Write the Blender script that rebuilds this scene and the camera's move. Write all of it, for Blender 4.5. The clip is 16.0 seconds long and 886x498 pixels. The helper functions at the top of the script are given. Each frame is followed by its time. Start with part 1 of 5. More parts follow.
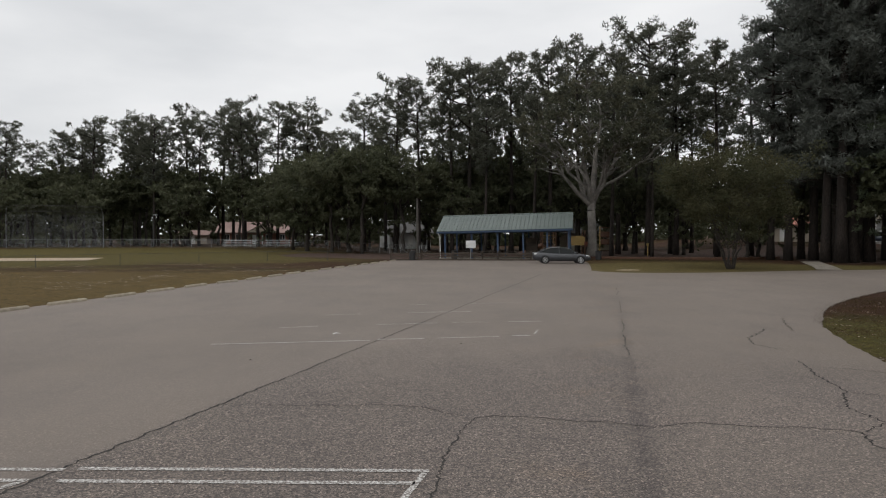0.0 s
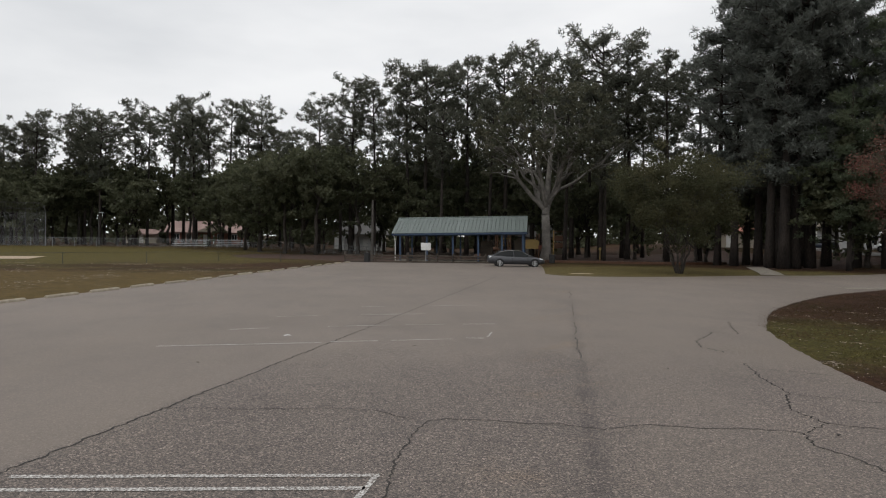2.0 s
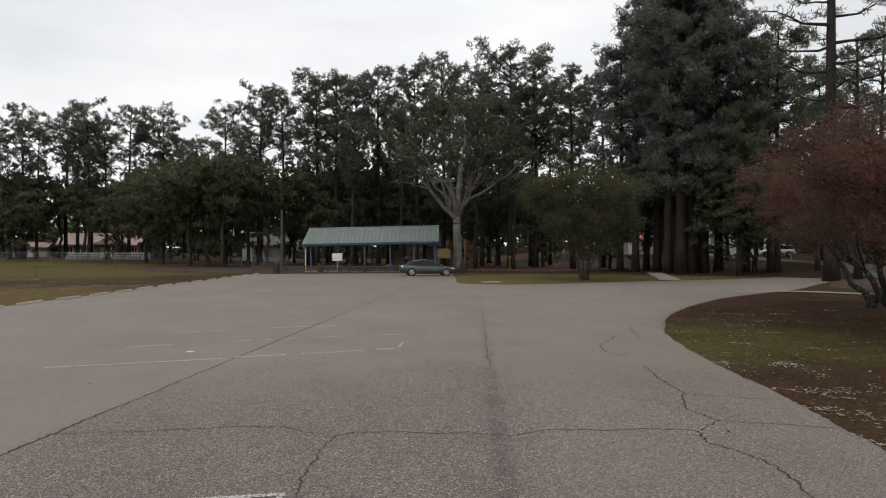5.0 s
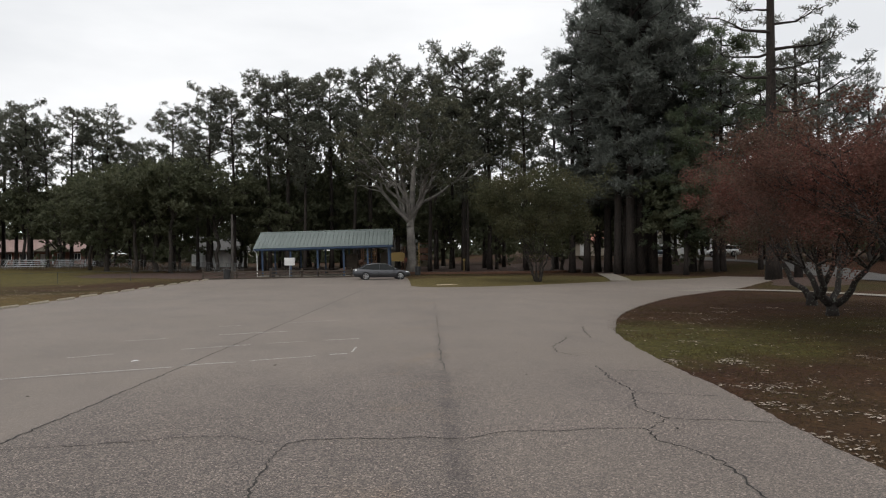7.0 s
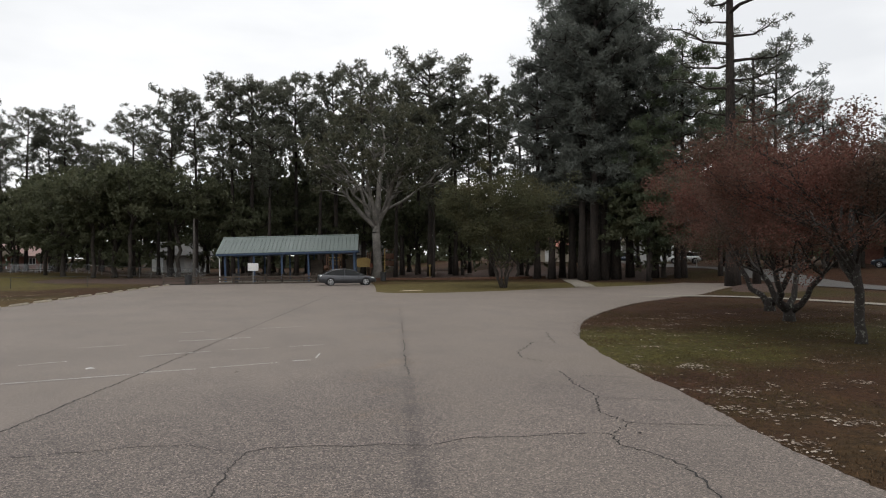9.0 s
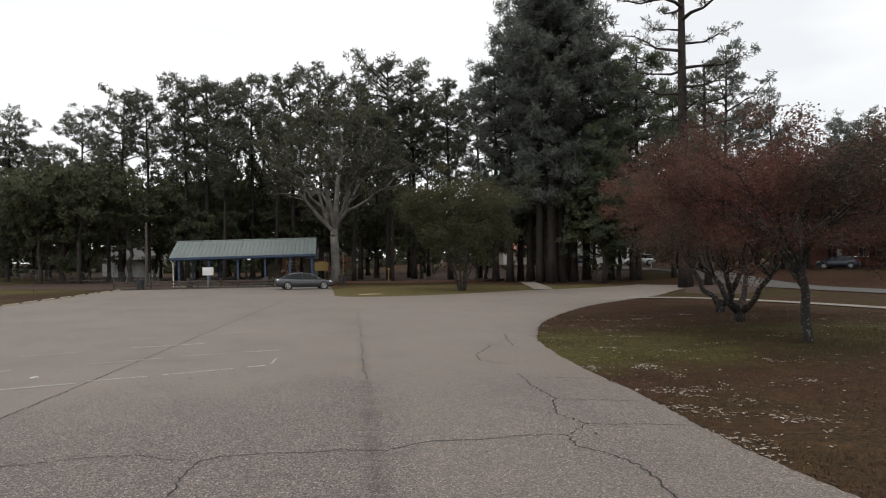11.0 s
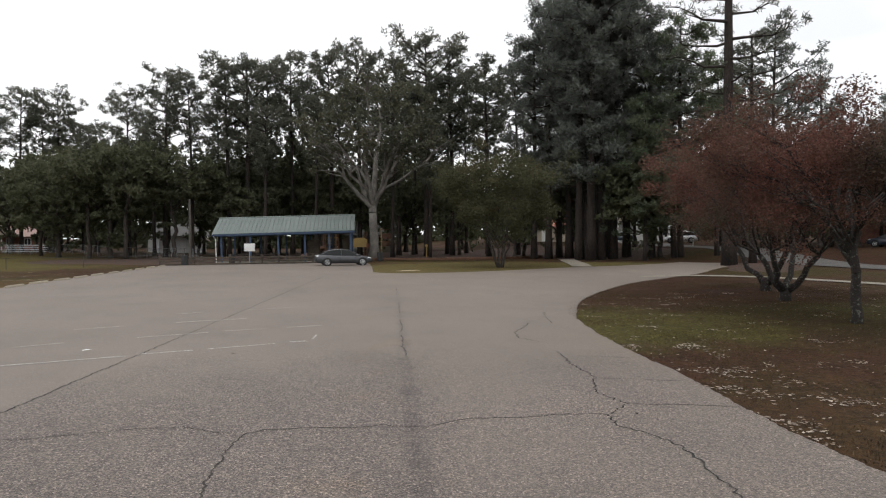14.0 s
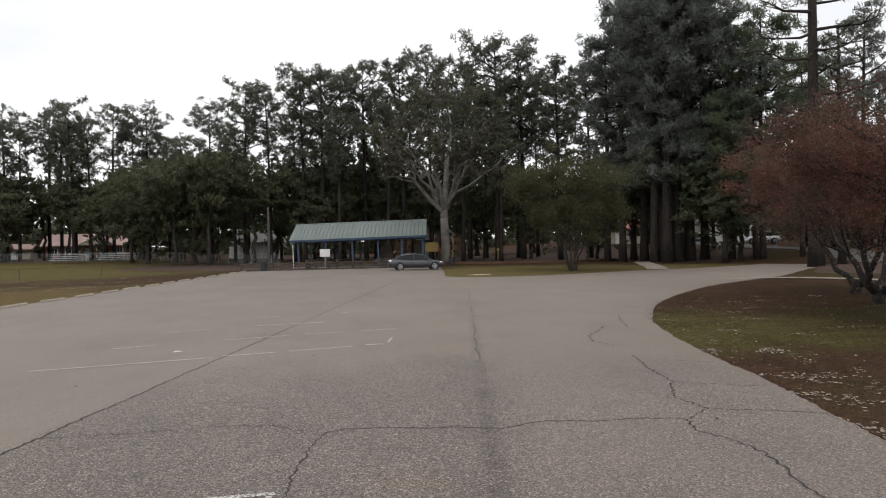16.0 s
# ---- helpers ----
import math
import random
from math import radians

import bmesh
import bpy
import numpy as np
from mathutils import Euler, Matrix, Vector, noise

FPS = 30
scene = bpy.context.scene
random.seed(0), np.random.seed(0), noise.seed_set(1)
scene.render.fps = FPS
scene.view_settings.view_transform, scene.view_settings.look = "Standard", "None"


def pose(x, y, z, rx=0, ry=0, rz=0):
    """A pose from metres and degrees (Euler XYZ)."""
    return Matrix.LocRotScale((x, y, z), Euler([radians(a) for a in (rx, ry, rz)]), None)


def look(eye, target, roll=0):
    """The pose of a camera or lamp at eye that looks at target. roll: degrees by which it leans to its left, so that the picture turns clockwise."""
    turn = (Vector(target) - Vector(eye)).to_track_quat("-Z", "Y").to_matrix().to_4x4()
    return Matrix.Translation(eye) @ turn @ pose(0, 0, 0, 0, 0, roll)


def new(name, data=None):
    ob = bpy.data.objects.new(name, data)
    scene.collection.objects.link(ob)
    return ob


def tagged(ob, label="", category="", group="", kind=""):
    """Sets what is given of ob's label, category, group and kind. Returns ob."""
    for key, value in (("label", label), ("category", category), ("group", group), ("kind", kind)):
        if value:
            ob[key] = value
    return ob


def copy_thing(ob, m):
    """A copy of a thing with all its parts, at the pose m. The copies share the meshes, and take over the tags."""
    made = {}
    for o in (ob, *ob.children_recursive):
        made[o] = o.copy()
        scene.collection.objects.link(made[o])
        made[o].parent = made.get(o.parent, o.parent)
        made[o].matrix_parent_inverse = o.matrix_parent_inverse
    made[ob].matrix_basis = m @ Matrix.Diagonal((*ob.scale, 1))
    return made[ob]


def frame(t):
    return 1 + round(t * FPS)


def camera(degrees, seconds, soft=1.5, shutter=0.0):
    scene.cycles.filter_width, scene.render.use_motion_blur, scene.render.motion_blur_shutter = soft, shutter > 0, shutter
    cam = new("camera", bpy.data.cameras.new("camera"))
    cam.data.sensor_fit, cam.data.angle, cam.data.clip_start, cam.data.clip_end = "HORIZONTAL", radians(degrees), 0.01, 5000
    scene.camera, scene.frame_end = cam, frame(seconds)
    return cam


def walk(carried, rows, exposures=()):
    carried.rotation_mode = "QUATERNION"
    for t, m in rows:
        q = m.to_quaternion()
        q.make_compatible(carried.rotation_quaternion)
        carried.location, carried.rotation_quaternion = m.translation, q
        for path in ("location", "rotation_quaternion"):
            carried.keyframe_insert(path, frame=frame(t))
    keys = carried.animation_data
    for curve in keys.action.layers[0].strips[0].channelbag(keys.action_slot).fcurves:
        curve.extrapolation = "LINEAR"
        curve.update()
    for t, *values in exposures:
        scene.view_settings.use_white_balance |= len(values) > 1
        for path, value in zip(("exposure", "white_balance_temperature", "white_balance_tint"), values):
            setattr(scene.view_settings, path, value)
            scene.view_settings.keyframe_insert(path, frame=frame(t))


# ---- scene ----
cam = camera(65.7, 16.0, soft=1.15)
PATH = [
    (0, (-0.107, -0.328, 2.557), (-0.104, 1.672, 2.516), 0.1),
    (0.5, (-0.101, -0.318, 2.553), (-0.067, 1.682, 2.517), -0.0),
    (1, (-0.087, -0.278, 2.545), (-0.009, 1.72, 2.506), 0.4),
    (1.5, (-0.092, -0.239, 2.542), (0.008, 1.758, 2.497), 0.4),
    (2, (-0.084, -0.236, 2.541), (0.049, 1.759, 2.508), 0.8),
    (2.5, (-0.072, -0.25, 2.545), (0.088, 1.744, 2.516), 0.5),
    (3, (-0.056, -0.255, 2.543), (0.151, 1.734, 2.528), 0.4),
    (3.5, (-0.045, -0.239, 2.548), (0.21, 1.745, 2.54), 0.1),
    (4, (-0.037, -0.243, 2.554), (0.266, 1.733, 2.542), 0.2),
    (6.5, (0.031, -0.186, 2.558), (0.514, 1.754, 2.57), -0.3),
    (7, (0.045, -0.175, 2.554), (0.559, 1.758, 2.56), -0.4),
    (7.5, (0.06, -0.175, 2.552), (0.599, 1.751, 2.564), -0.6),
    (8, (0.065, -0.168, 2.548), (0.624, 1.752, 2.564), -0.4),
    (8.5, (0.076, -0.138, 2.548), (0.661, 1.774, 2.571), -0.4),
    (9, (0.081, -0.119, 2.539), (0.69, 1.786, 2.562), -0.2),
    (11.5, (0.12, -0.085, 2.54), (0.85, 1.776, 2.57), -0.5),
    (12, (0.118, -0.063, 2.548), (0.845, 1.8, 2.544), -0.4),
    (12.5, (0.116, -0.066, 2.548), (0.821, 1.806, 2.536), -0.4),
    (13, (0.119, -0.069, 2.553), (0.809, 1.809, 2.542), -0.3),
    (13.5, (0.111, -0.061, 2.557), (0.784, 1.822, 2.528), -0.3),
    (14, (0.094, -0.054, 2.561), (0.712, 1.848, 2.525), -0.3),
    (14.5, (0.065, -0.074, 2.558), (0.654, 1.837, 2.531), -0.6),
    (15, (0.057, -0.098, 2.56), (0.598, 1.827, 2.533), -0.4),
    (15.5, (0.036, -0.131, 2.563), (0.537, 1.806, 2.555), -0.7),
    (16, (0.023, -0.192, 2.564), (0.441, 1.763, 2.542), -1.0),
]
walk(cam, [(t, look(eye, target, roll)) for t, eye, target, roll in PATH], [(0, -0.24), (4, -0.1), (7, -0.02), (9, 0.04), (12.5, 0.18), (14, 0.25), (15, 0.27), (16, 0.2)])

# ---- sky and light: a bright, even overcast ----
world = bpy.data.worlds.new("overcast")
scene.world = world
world.use_nodes = True
wn, wl = world.node_tree.nodes, world.node_tree.links
wn.clear()
w_out, w_bg = wn.new("ShaderNodeOutputWorld"), wn.new("ShaderNodeBackground")
w_sky = wn.new("ShaderNodeTexSky")
w_sky.sky_type, w_sky.sun_disc = "NISHITA", False
w_sky.sun_elevation, w_sky.sun_rotation = radians(42), radians(200)
w_co, w_sep = wn.new("ShaderNodeTexCoord"), wn.new("ShaderNodeSeparateXYZ")
w_map, w_noise, w_ramp = wn.new("ShaderNodeMapping"), wn.new("ShaderNodeTexNoise"), wn.new("ShaderNodeValToRGB")
w_map.inputs["Scale"].default_value = (1.0, 1.0, 3.2)
w_noise.inputs["Scale"].default_value, w_noise.inputs["Detail"].default_value = 2.1, 5
w_ramp.color_ramp.elements[0].position, w_ramp.color_ramp.elements[0].color = 0.33, (0.71, 0.72, 0.735, 1)
w_ramp.color_ramp.elements[1].position, w_ramp.color_ramp.elements[1].color = 0.62, (0.91, 0.91, 0.912, 1)
# the cloud sheet is brighter overhead than at the horizon
w_up = wn.new("ShaderNodeMapRange")
w_up.inputs["From Min"].default_value, w_up.inputs["From Max"].default_value = 0.0, 1.0
w_up.inputs["To Min"].default_value, w_up.inputs["To Max"].default_value = 1.17, 1.75
w_sq = wn.new("ShaderNodeMath")
w_sq.operation = "MULTIPLY"
w_mul, w_mix = wn.new("ShaderNodeVectorMath"), wn.new("ShaderNodeMix")
w_mul.operation, w_mix.data_type = "SCALE", "RGBA"
w_dim = wn.new("ShaderNodeVectorMath")
w_dim.operation = "SCALE"
w_dim.inputs["Scale"].default_value = 0.1
w_mix.inputs["Factor"].default_value = 0.92
wl.new(w_co.outputs["Generated"], w_map.inputs["Vector"])
wl.new(w_map.outputs["Vector"], w_noise.inputs["Vector"])
wl.new(w_noise.outputs["Fac"], w_ramp.inputs["Fac"])
wl.new(w_co.outputs["Generated"], w_sep.inputs["Vector"])
wl.new(w_sep.outputs["Z"], w_sq.inputs[0])
wl.new(w_sep.outputs["Z"], w_sq.inputs[1])
wl.new(w_sq.outputs["Value"], w_up.inputs["Value"])
wl.new(w_ramp.outputs["Color"], w_mul.inputs[0])
wl.new(w_up.outputs["Result"], w_mul.inputs["Scale"])
wl.new(w_sky.outputs["Color"], w_dim.inputs[0])
wl.new(w_dim.outputs["Vector"], w_mix.inputs["A"])
wl.new(w_mul.outputs["Vector"], w_mix.inputs["B"])
wl.new(w_mix.outputs["Result"], w_bg.inputs["Color"])
wl.new(w_bg.outputs["Background"], w_out.inputs["Surface"])
w_bg.inputs["Strength"].default_value = 1.0

sun = new("sun", bpy.data.lights.new("sun", "SUN"))
sun.data.energy, sun.data.angle, sun.data.color = 0.5, radians(40), (1.0, 0.97, 0.93)
sun.matrix_world = look((0, 0, 60), (12, 30, 0))


# ---- materials ----
def mat(name, base, other=None, rough=0.8, scale=3.0, fine=40.0, bump=0.0, metal=0.0, spread=0.5, amount=0.35, island=0.0, piece=0.0, stretch=(1, 1, 1), spec=0.35, bias=0.0, thin=0.0):
    """A surface of two tones mixed at a large scale, with a fine grain over it; island and piece vary the tone leaf by leaf or piece by piece."""
    m = bpy.data.materials.new(name)
    m.use_nodes = True
    n, l = m.node_tree.nodes, m.node_tree.links
    bsdf = n["Principled BSDF"]
    co, mp = n.new("ShaderNodeTexCoord"), n.new("ShaderNodeMapping")
    mp.inputs["Scale"].default_value = stretch
    l.new(co.outputs["Object"], mp.inputs["Vector"])
    a, b = n.new("ShaderNodeTexNoise"), n.new("ShaderNodeTexNoise")
    a.inputs["Scale"].default_value, a.inputs["Detail"].default_value = scale, 4
    b.inputs["Scale"].default_value, b.inputs["Detail"].default_value = fine, 3
    l.new(mp.outputs["Vector"], a.inputs["Vector"])
    l.new(mp.outputs["Vector"], b.inputs["Vector"])
    ra = n.new("ShaderNodeMapRange")
    ra.inputs["From Min"].default_value, ra.inputs["From Max"].default_value = 0.5 + bias - spread * 0.3, 0.5 + bias + spread * 0.3
    l.new(a.outputs["Fac"], ra.inputs["Value"])
    mix = n.new("ShaderNodeMix")
    mix.data_type = "RGBA"
    mix.inputs["A"].default_value = (*base, 1)
    mix.inputs["B"].default_value = (*(other or base), 1)
    l.new(ra.outputs["Result"], mix.inputs["Factor"])
    rb = n.new("ShaderNodeMapRange")
    rb.inputs["From Min"].default_value, rb.inputs["From Max"].default_value = 0.25, 0.75
    rb.inputs["To Min"].default_value, rb.inputs["To Max"].default_value = 1 - amount, 1 + amount
    l.new(b.outputs["Fac"], rb.inputs["Value"])
    tone = rb.outputs["Result"]
    for what, much in (("island", island), ("piece", piece)):
        if much:
            src = n.new("ShaderNodeNewGeometry") if what == "island" else n.new("ShaderNodeObjectInfo")
            rr = n.new("ShaderNodeMapRange")
            rr.inputs["To Min"].default_value, rr.inputs["To Max"].default_value = 1 - much, 1 + much
            l.new(src.outputs["Random Per Island" if what == "island" else "Random"], rr.inputs["Value"])
            mu = n.new("ShaderNodeMath")
            mu.operation = "MULTIPLY"
            l.new(tone, mu.inputs[0])
            l.new(rr.outputs["Result"], mu.inputs[1])
            tone = mu.outputs["Value"]
    sc = n.new("ShaderNodeVectorMath")
    sc.operation = "SCALE"
    l.new(mix.outputs["Result"], sc.inputs[0])
    l.new(tone, sc.inputs["Scale"])
    l.new(sc.outputs["Vector"], bsdf.inputs["Base Color"])
    bsdf.inputs["Roughness"].default_value, bsdf.inputs["Metallic"].default_value = rough, metal
    bsdf.inputs["Specular IOR Level"].default_value = spec
    if thin:
        tr, ms = n.new("ShaderNodeBsdfTranslucent"), n.new("ShaderNodeMixShader")
        ms.inputs["Fac"].default_value = thin
        l.new(sc.outputs["Vector"], tr.inputs["Color"])
        l.new(bsdf.outputs["BSDF"], ms.inputs[1])
        l.new(tr.outputs["BSDF"], ms.inputs[2])
        l.new(ms.outputs["Shader"], n["Material Output"].inputs["Surface"])
    if bump:
        bp = n.new("ShaderNodeBump")
        bp.inputs["Strength"].default_value, bp.inputs["Distance"].default_value = bump, 0.02
        l.new(b.outputs["Fac"], bp.inputs["Height"])
        l.new(bp.outputs["Normal"], bsdf.inputs["Normal"])
    return m


def ramp(n, l, source, stops):
    r = n.new("ShaderNodeValToRGB")
    while len(r.color_ramp.elements) < len(stops):
        r.color_ramp.elements.new(0.5)
    for e, (p, c) in zip(r.color_ramp.elements, stops):
        e.position, e.color = p, (*c, 1)
    l.new(source, r.inputs["Fac"])
    return r.outputs["Color"]


def noise_of(n, l, scale, detail=4.0, rough=0.5, stretch=None, turn=0.0):
    co, mp, t = n.new("ShaderNodeTexCoord"), n.new("ShaderNodeMapping"), n.new("ShaderNodeTexNoise")
    mp.inputs["Scale"].default_value = stretch or (1, 1, 1)
    mp.inputs["Rotation"].default_value = (0, 0, turn)
    t.inputs["Scale"].default_value, t.inputs["Detail"].default_value, t.inputs["Roughness"].default_value = scale, detail, rough
    l.new(co.outputs["Object"], mp.inputs["Vector"])
    l.new(mp.outputs["Vector"], t.inputs["Vector"])
    return t.outputs["Fac"]


def mixed(n, l, factor, a, b, blend="MIX"):
    m = n.new("ShaderNodeMix")
    m.data_type, m.blend_type = "RGBA", blend
    for sock, v in (("Factor", factor), ("A", a), ("B", b)):
        if isinstance(v, (int, float)):
            m.inputs[sock].default_value = v
        elif isinstance(v, tuple):
            m.inputs[sock].default_value = (*v, 1)
        else:
            l.new(v, m.inputs[sock])
    return m.outputs["Result"]


def calc(n, l, op, a, b=0.0, c=0.0):
    """One step of arithmetic between sockets and numbers."""
    m = n.new("ShaderNodeMath")
    m.operation = op
    for k, v in enumerate((a, b, c)):
        if isinstance(v, (int, float)):
            m.inputs[k].default_value = v
        else:
            l.new(v, m.inputs[k])
    return m.outputs["Value"]


def span(n, l, value, low, high):
    """0 at low, 1 at high, eased between."""
    r = n.new("ShaderNodeMapRange")
    r.interpolation_type = "SMOOTHSTEP"
    r.inputs["From Min"].default_value, r.inputs["From Max"].default_value = low, high
    l.new(value, r.inputs["Value"])
    return r.outputs["Result"]


def make_asphalt():
    """Old bleached asphalt: a smooth tan surface far off, worn down to coarse pale stones near the stalls, darkened along the joint of two lanes."""
    m = bpy.data.materials.new("old_asphalt")
    m.use_nodes = True
    n, l = m.node_tree.nodes, m.node_tree.links
    bsdf = n["Principled BSDF"]
    broad = ramp(n, l, noise_of(n, l, 0.11, 5, 0.6), [(0.3, (0.146, 0.120, 0.099)), (0.5, (0.163, 0.135, 0.113)), (0.7, (0.181, 0.150, 0.126))])
    stain = ramp(n, l, noise_of(n, l, 0.5, 6, 0.65, (1, 0.5, 1), 0.24), [(0.32, (0.84, 0.84, 0.86)), (0.52, (1, 1, 1)), (0.75, (1.06, 1.05, 1.02))])
    tone = mixed(n, l, 0.8, broad, stain, "MULTIPLY")
    where, axis, dist = n.new("ShaderNodeTexCoord"), n.new("ShaderNodeSeparateXYZ"), n.new("ShaderNodeVectorMath")
    l.new(where.outputs["Object"], axis.inputs["Vector"])
    dist.operation = "DISTANCE"
    dist.inputs[1].default_value = (2.2, 4.5, 0.0)
    l.new(where.outputs["Object"], dist.inputs[0])
    # the coarse worn patch ends at the open joint between two lanes and frays out elsewhere
    ragged = calc(n, l, "MULTIPLY_ADD", noise_of(n, l, 0.55, 6, 0.72), 8.0, dist.outputs["Value"])
    seam = calc(n, l, "SUBTRACT", axis.outputs["X"], calc(n, l, "MULTIPLY_ADD", axis.outputs["Y"], 0.2845, -6.278))
    lane = calc(n, l, "SUBTRACT", axis.outputs["X"], calc(n, l, "MULTIPLY_ADD", axis.outputs["Y"], 0.2418, 0.42))
    coarse = calc(n, l, "MULTIPLY", span(n, l, ragged, 17.5, 10.5), span(n, l, seam, -0.25, 0.15))
    smoother = calc(n, l, "MULTIPLY_ADD", span(n, l, lane, -0.1, 0.9), -0.35, 1.0)
    coarse = calc(n, l, "MULTIPLY", coarse, smoother)
    tone = mixed(n, l, coarse, tone, mixed(n, l, 1.0, tone, (0.84, 0.84, 0.87), "MULTIPLY"))
    # a rusty tinge beside the lane joint
    rust = calc(n, l, "MULTIPLY", span(n, l, noise_of(n, l, 0.8, 5, 0.6), 0.5, 0.68), span(n, l, calc(n, l, "ABSOLUTE", calc(n, l, "ADD", lane, 0.5)), 1.3, 0.2))
    tone = mixed(n, l, rust, tone, mixed(n, l, 1.0, tone, (1.06, 1.0, 0.92), "MULTIPLY"))
    # the dark stained joint
    wander = calc(n, l, "MULTIPLY_ADD", noise_of(n, l, 1.1, 5, 0.7), 0.34, -0.17)
    band = calc(n, l, "ABSOLUTE", calc(n, l, "ADD", lane, wander))
    patchy = span(n, l, noise_of(n, l, 1.7, 6, 0.75), 0.30, 0.62)
    band = calc(n, l, "MULTIPLY", span(n, l, band, 0.21, 0.06), calc(n, l, "MULTIPLY", patchy, span(n, l, axis.outputs["Y"], 34.0, 7.0)))
    tone = mixed(n, l, band, tone, mixed(n, l, 1.0, tone, (0.68, 0.68, 0.70), "MULTIPLY"))
    # stones
    co, vo = n.new("ShaderNodeTexCoord"), n.new("ShaderNodeTexVoronoi")
    vo.inputs["Scale"].default_value = 58
    l.new(co.outputs["Object"], vo.inputs["Vector"])
    grey = n.new("ShaderNodeSeparateColor")
    l.new(vo.outputs["Color"], grey.inputs["Color"])
    stones = ramp(n, l, grey.outputs[0], [(0.0, (0.22, 0.22, 0.23)), (0.35, (0.62, 0.61, 0.61)), (0.72, (1.12, 1.10, 1.08)), (0.93, (1.7, 1.66, 1.62)), (1.0, (2.9, 2.85, 2.75))])
    tone = mixed(n, l, calc(n, l, "MULTIPLY_ADD", coarse, 0.72, 0.22), tone, stones, "MULTIPLY")
    grit = ramp(n, l, noise_of(n, l, 22, 5, 0.75), [(0.3, (0.66, 0.66, 0.66)), (0.7, (1.3, 1.3, 1.3))])
    tone = mixed(n, l, calc(n, l, "MULTIPLY_ADD", coarse, 0.6, 0.25), tone, grit, "MULTIPLY")
    l.new(tone, bsdf.inputs["Base Color"])
    bsdf.inputs["Roughness"].default_value, bsdf.inputs["Specular IOR Level"].default_value = 0.74, 0.45
    bp = n.new("ShaderNodeBump")
    bp.inputs["Distance"].default_value = 0.008
    l.new(calc(n, l, "MULTIPLY_ADD", coarse, 0.6, 0.2), bp.inputs["Strength"])
    l.new(vo.outputs["Distance"], bp.inputs["Height"])
    l.new(bp.outputs["Normal"], bsdf.inputs["Normal"])
    return m


def make_lawn():
    """Thin autumn grass: olive, straw and bare reddish earth under pine needles."""
    m = bpy.data.materials.new("autumn_lawn")
    m.use_nodes = True
    n, l = m.node_tree.nodes, m.node_tree.links
    bsdf = n["Principled BSDF"]
    big = ramp(n, l, noise_of(n, l, 0.09, 5, 0.62, (0.7, 1, 1)), [(0.36, (0.038, 0.030, 0.010)), (0.45, (0.044, 0.028, 0.014)), (0.53, (0.045, 0.0235, 0.014)), (0.66, (0.035, 0.017, 0.011))])
    where = n.new("ShaderNodeTexCoord")
    for (cx, cy), reach, green in (((11.8, 17.2), 4.5, (0.062, 0.056, 0.018)), ((22.5, 16.0), 4.5, (0.056, 0.050, 0.017)), ((20.0, 54.0), 14.0, (0.098, 0.080, 0.034)), ((-42.0, 80.0), 34.0, (0.084, 0.071, 0.025)), ((33.0, 54.0), 7.0, (0.088, 0.074, 0.030)), ((-20.0, 34.0), 17.0, (0.092, 0.066, 0.027))):
        dist, near, fuzz = n.new("ShaderNodeVectorMath"), n.new("ShaderNodeMapRange"), n.new("ShaderNodeMath")
        dist.operation, fuzz.operation = "DISTANCE", "MULTIPLY_ADD"
        dist.inputs[1].default_value = (cx, cy, 0)
        l.new(where.outputs["Object"], dist.inputs[0])
        l.new(noise_of(n, l, 2.2 / reach, 5, 0.65), fuzz.inputs[0])
        fuzz.inputs[1].default_value = reach * 1.6
        l.new(dist.outputs["Value"], fuzz.inputs[2])
        near.inputs["From Min"].default_value, near.inputs["From Max"].default_value = reach * 1.95, reach * 1.45
        l.new(fuzz.outputs["Value"], near.inputs["Value"])
        big = mixed(n, l, near.outputs["Result"], big, green)
    mid = ramp(n, l, noise_of(n, l, 1.1, 6, 0.7), [(0.3, (0.62, 0.64, 0.6)), (0.55, (1, 1, 1)), (0.75, (1.4, 1.3, 1.1))])
    tone = mixed(n, l, 0.85, big, mid, "MULTIPLY")
    tuft = ramp(n, l, noise_of(n, l, 6.5, 6, 0.78), [(0.34, (0.42, 0.42, 0.42)), (0.5, (1, 1, 1)), (0.68, (1.75, 1.65, 1.5))])
    tone = mixed(n, l, 0.85, tone, tuft, "MULTIPLY")
    fine = ramp(n, l, noise_of(n, l, 34, 4, 0.7), [(0.3, (0.5, 0.5, 0.5)), (0.7, (1.5, 1.45, 1.35))])
    tone = mixed(n, l, 0.9, tone, fine, "MULTIPLY")
    l.new(tone, bsdf.inputs["Base Color"])
    bsdf.inputs["Roughness"].default_value, bsdf.inputs["Specular IOR Level"].default_value = 0.95, 0.1
    bp = n.new("ShaderNodeBump")
    bp.inputs["Strength"].default_value, bp.inputs["Distance"].default_value = 0.8, 0.03
    l.new(noise_of(n, l, 20, 4, 0.7), bp.inputs["Height"])
    l.new(bp.outputs["Normal"], bsdf.inputs["Normal"])
    return m


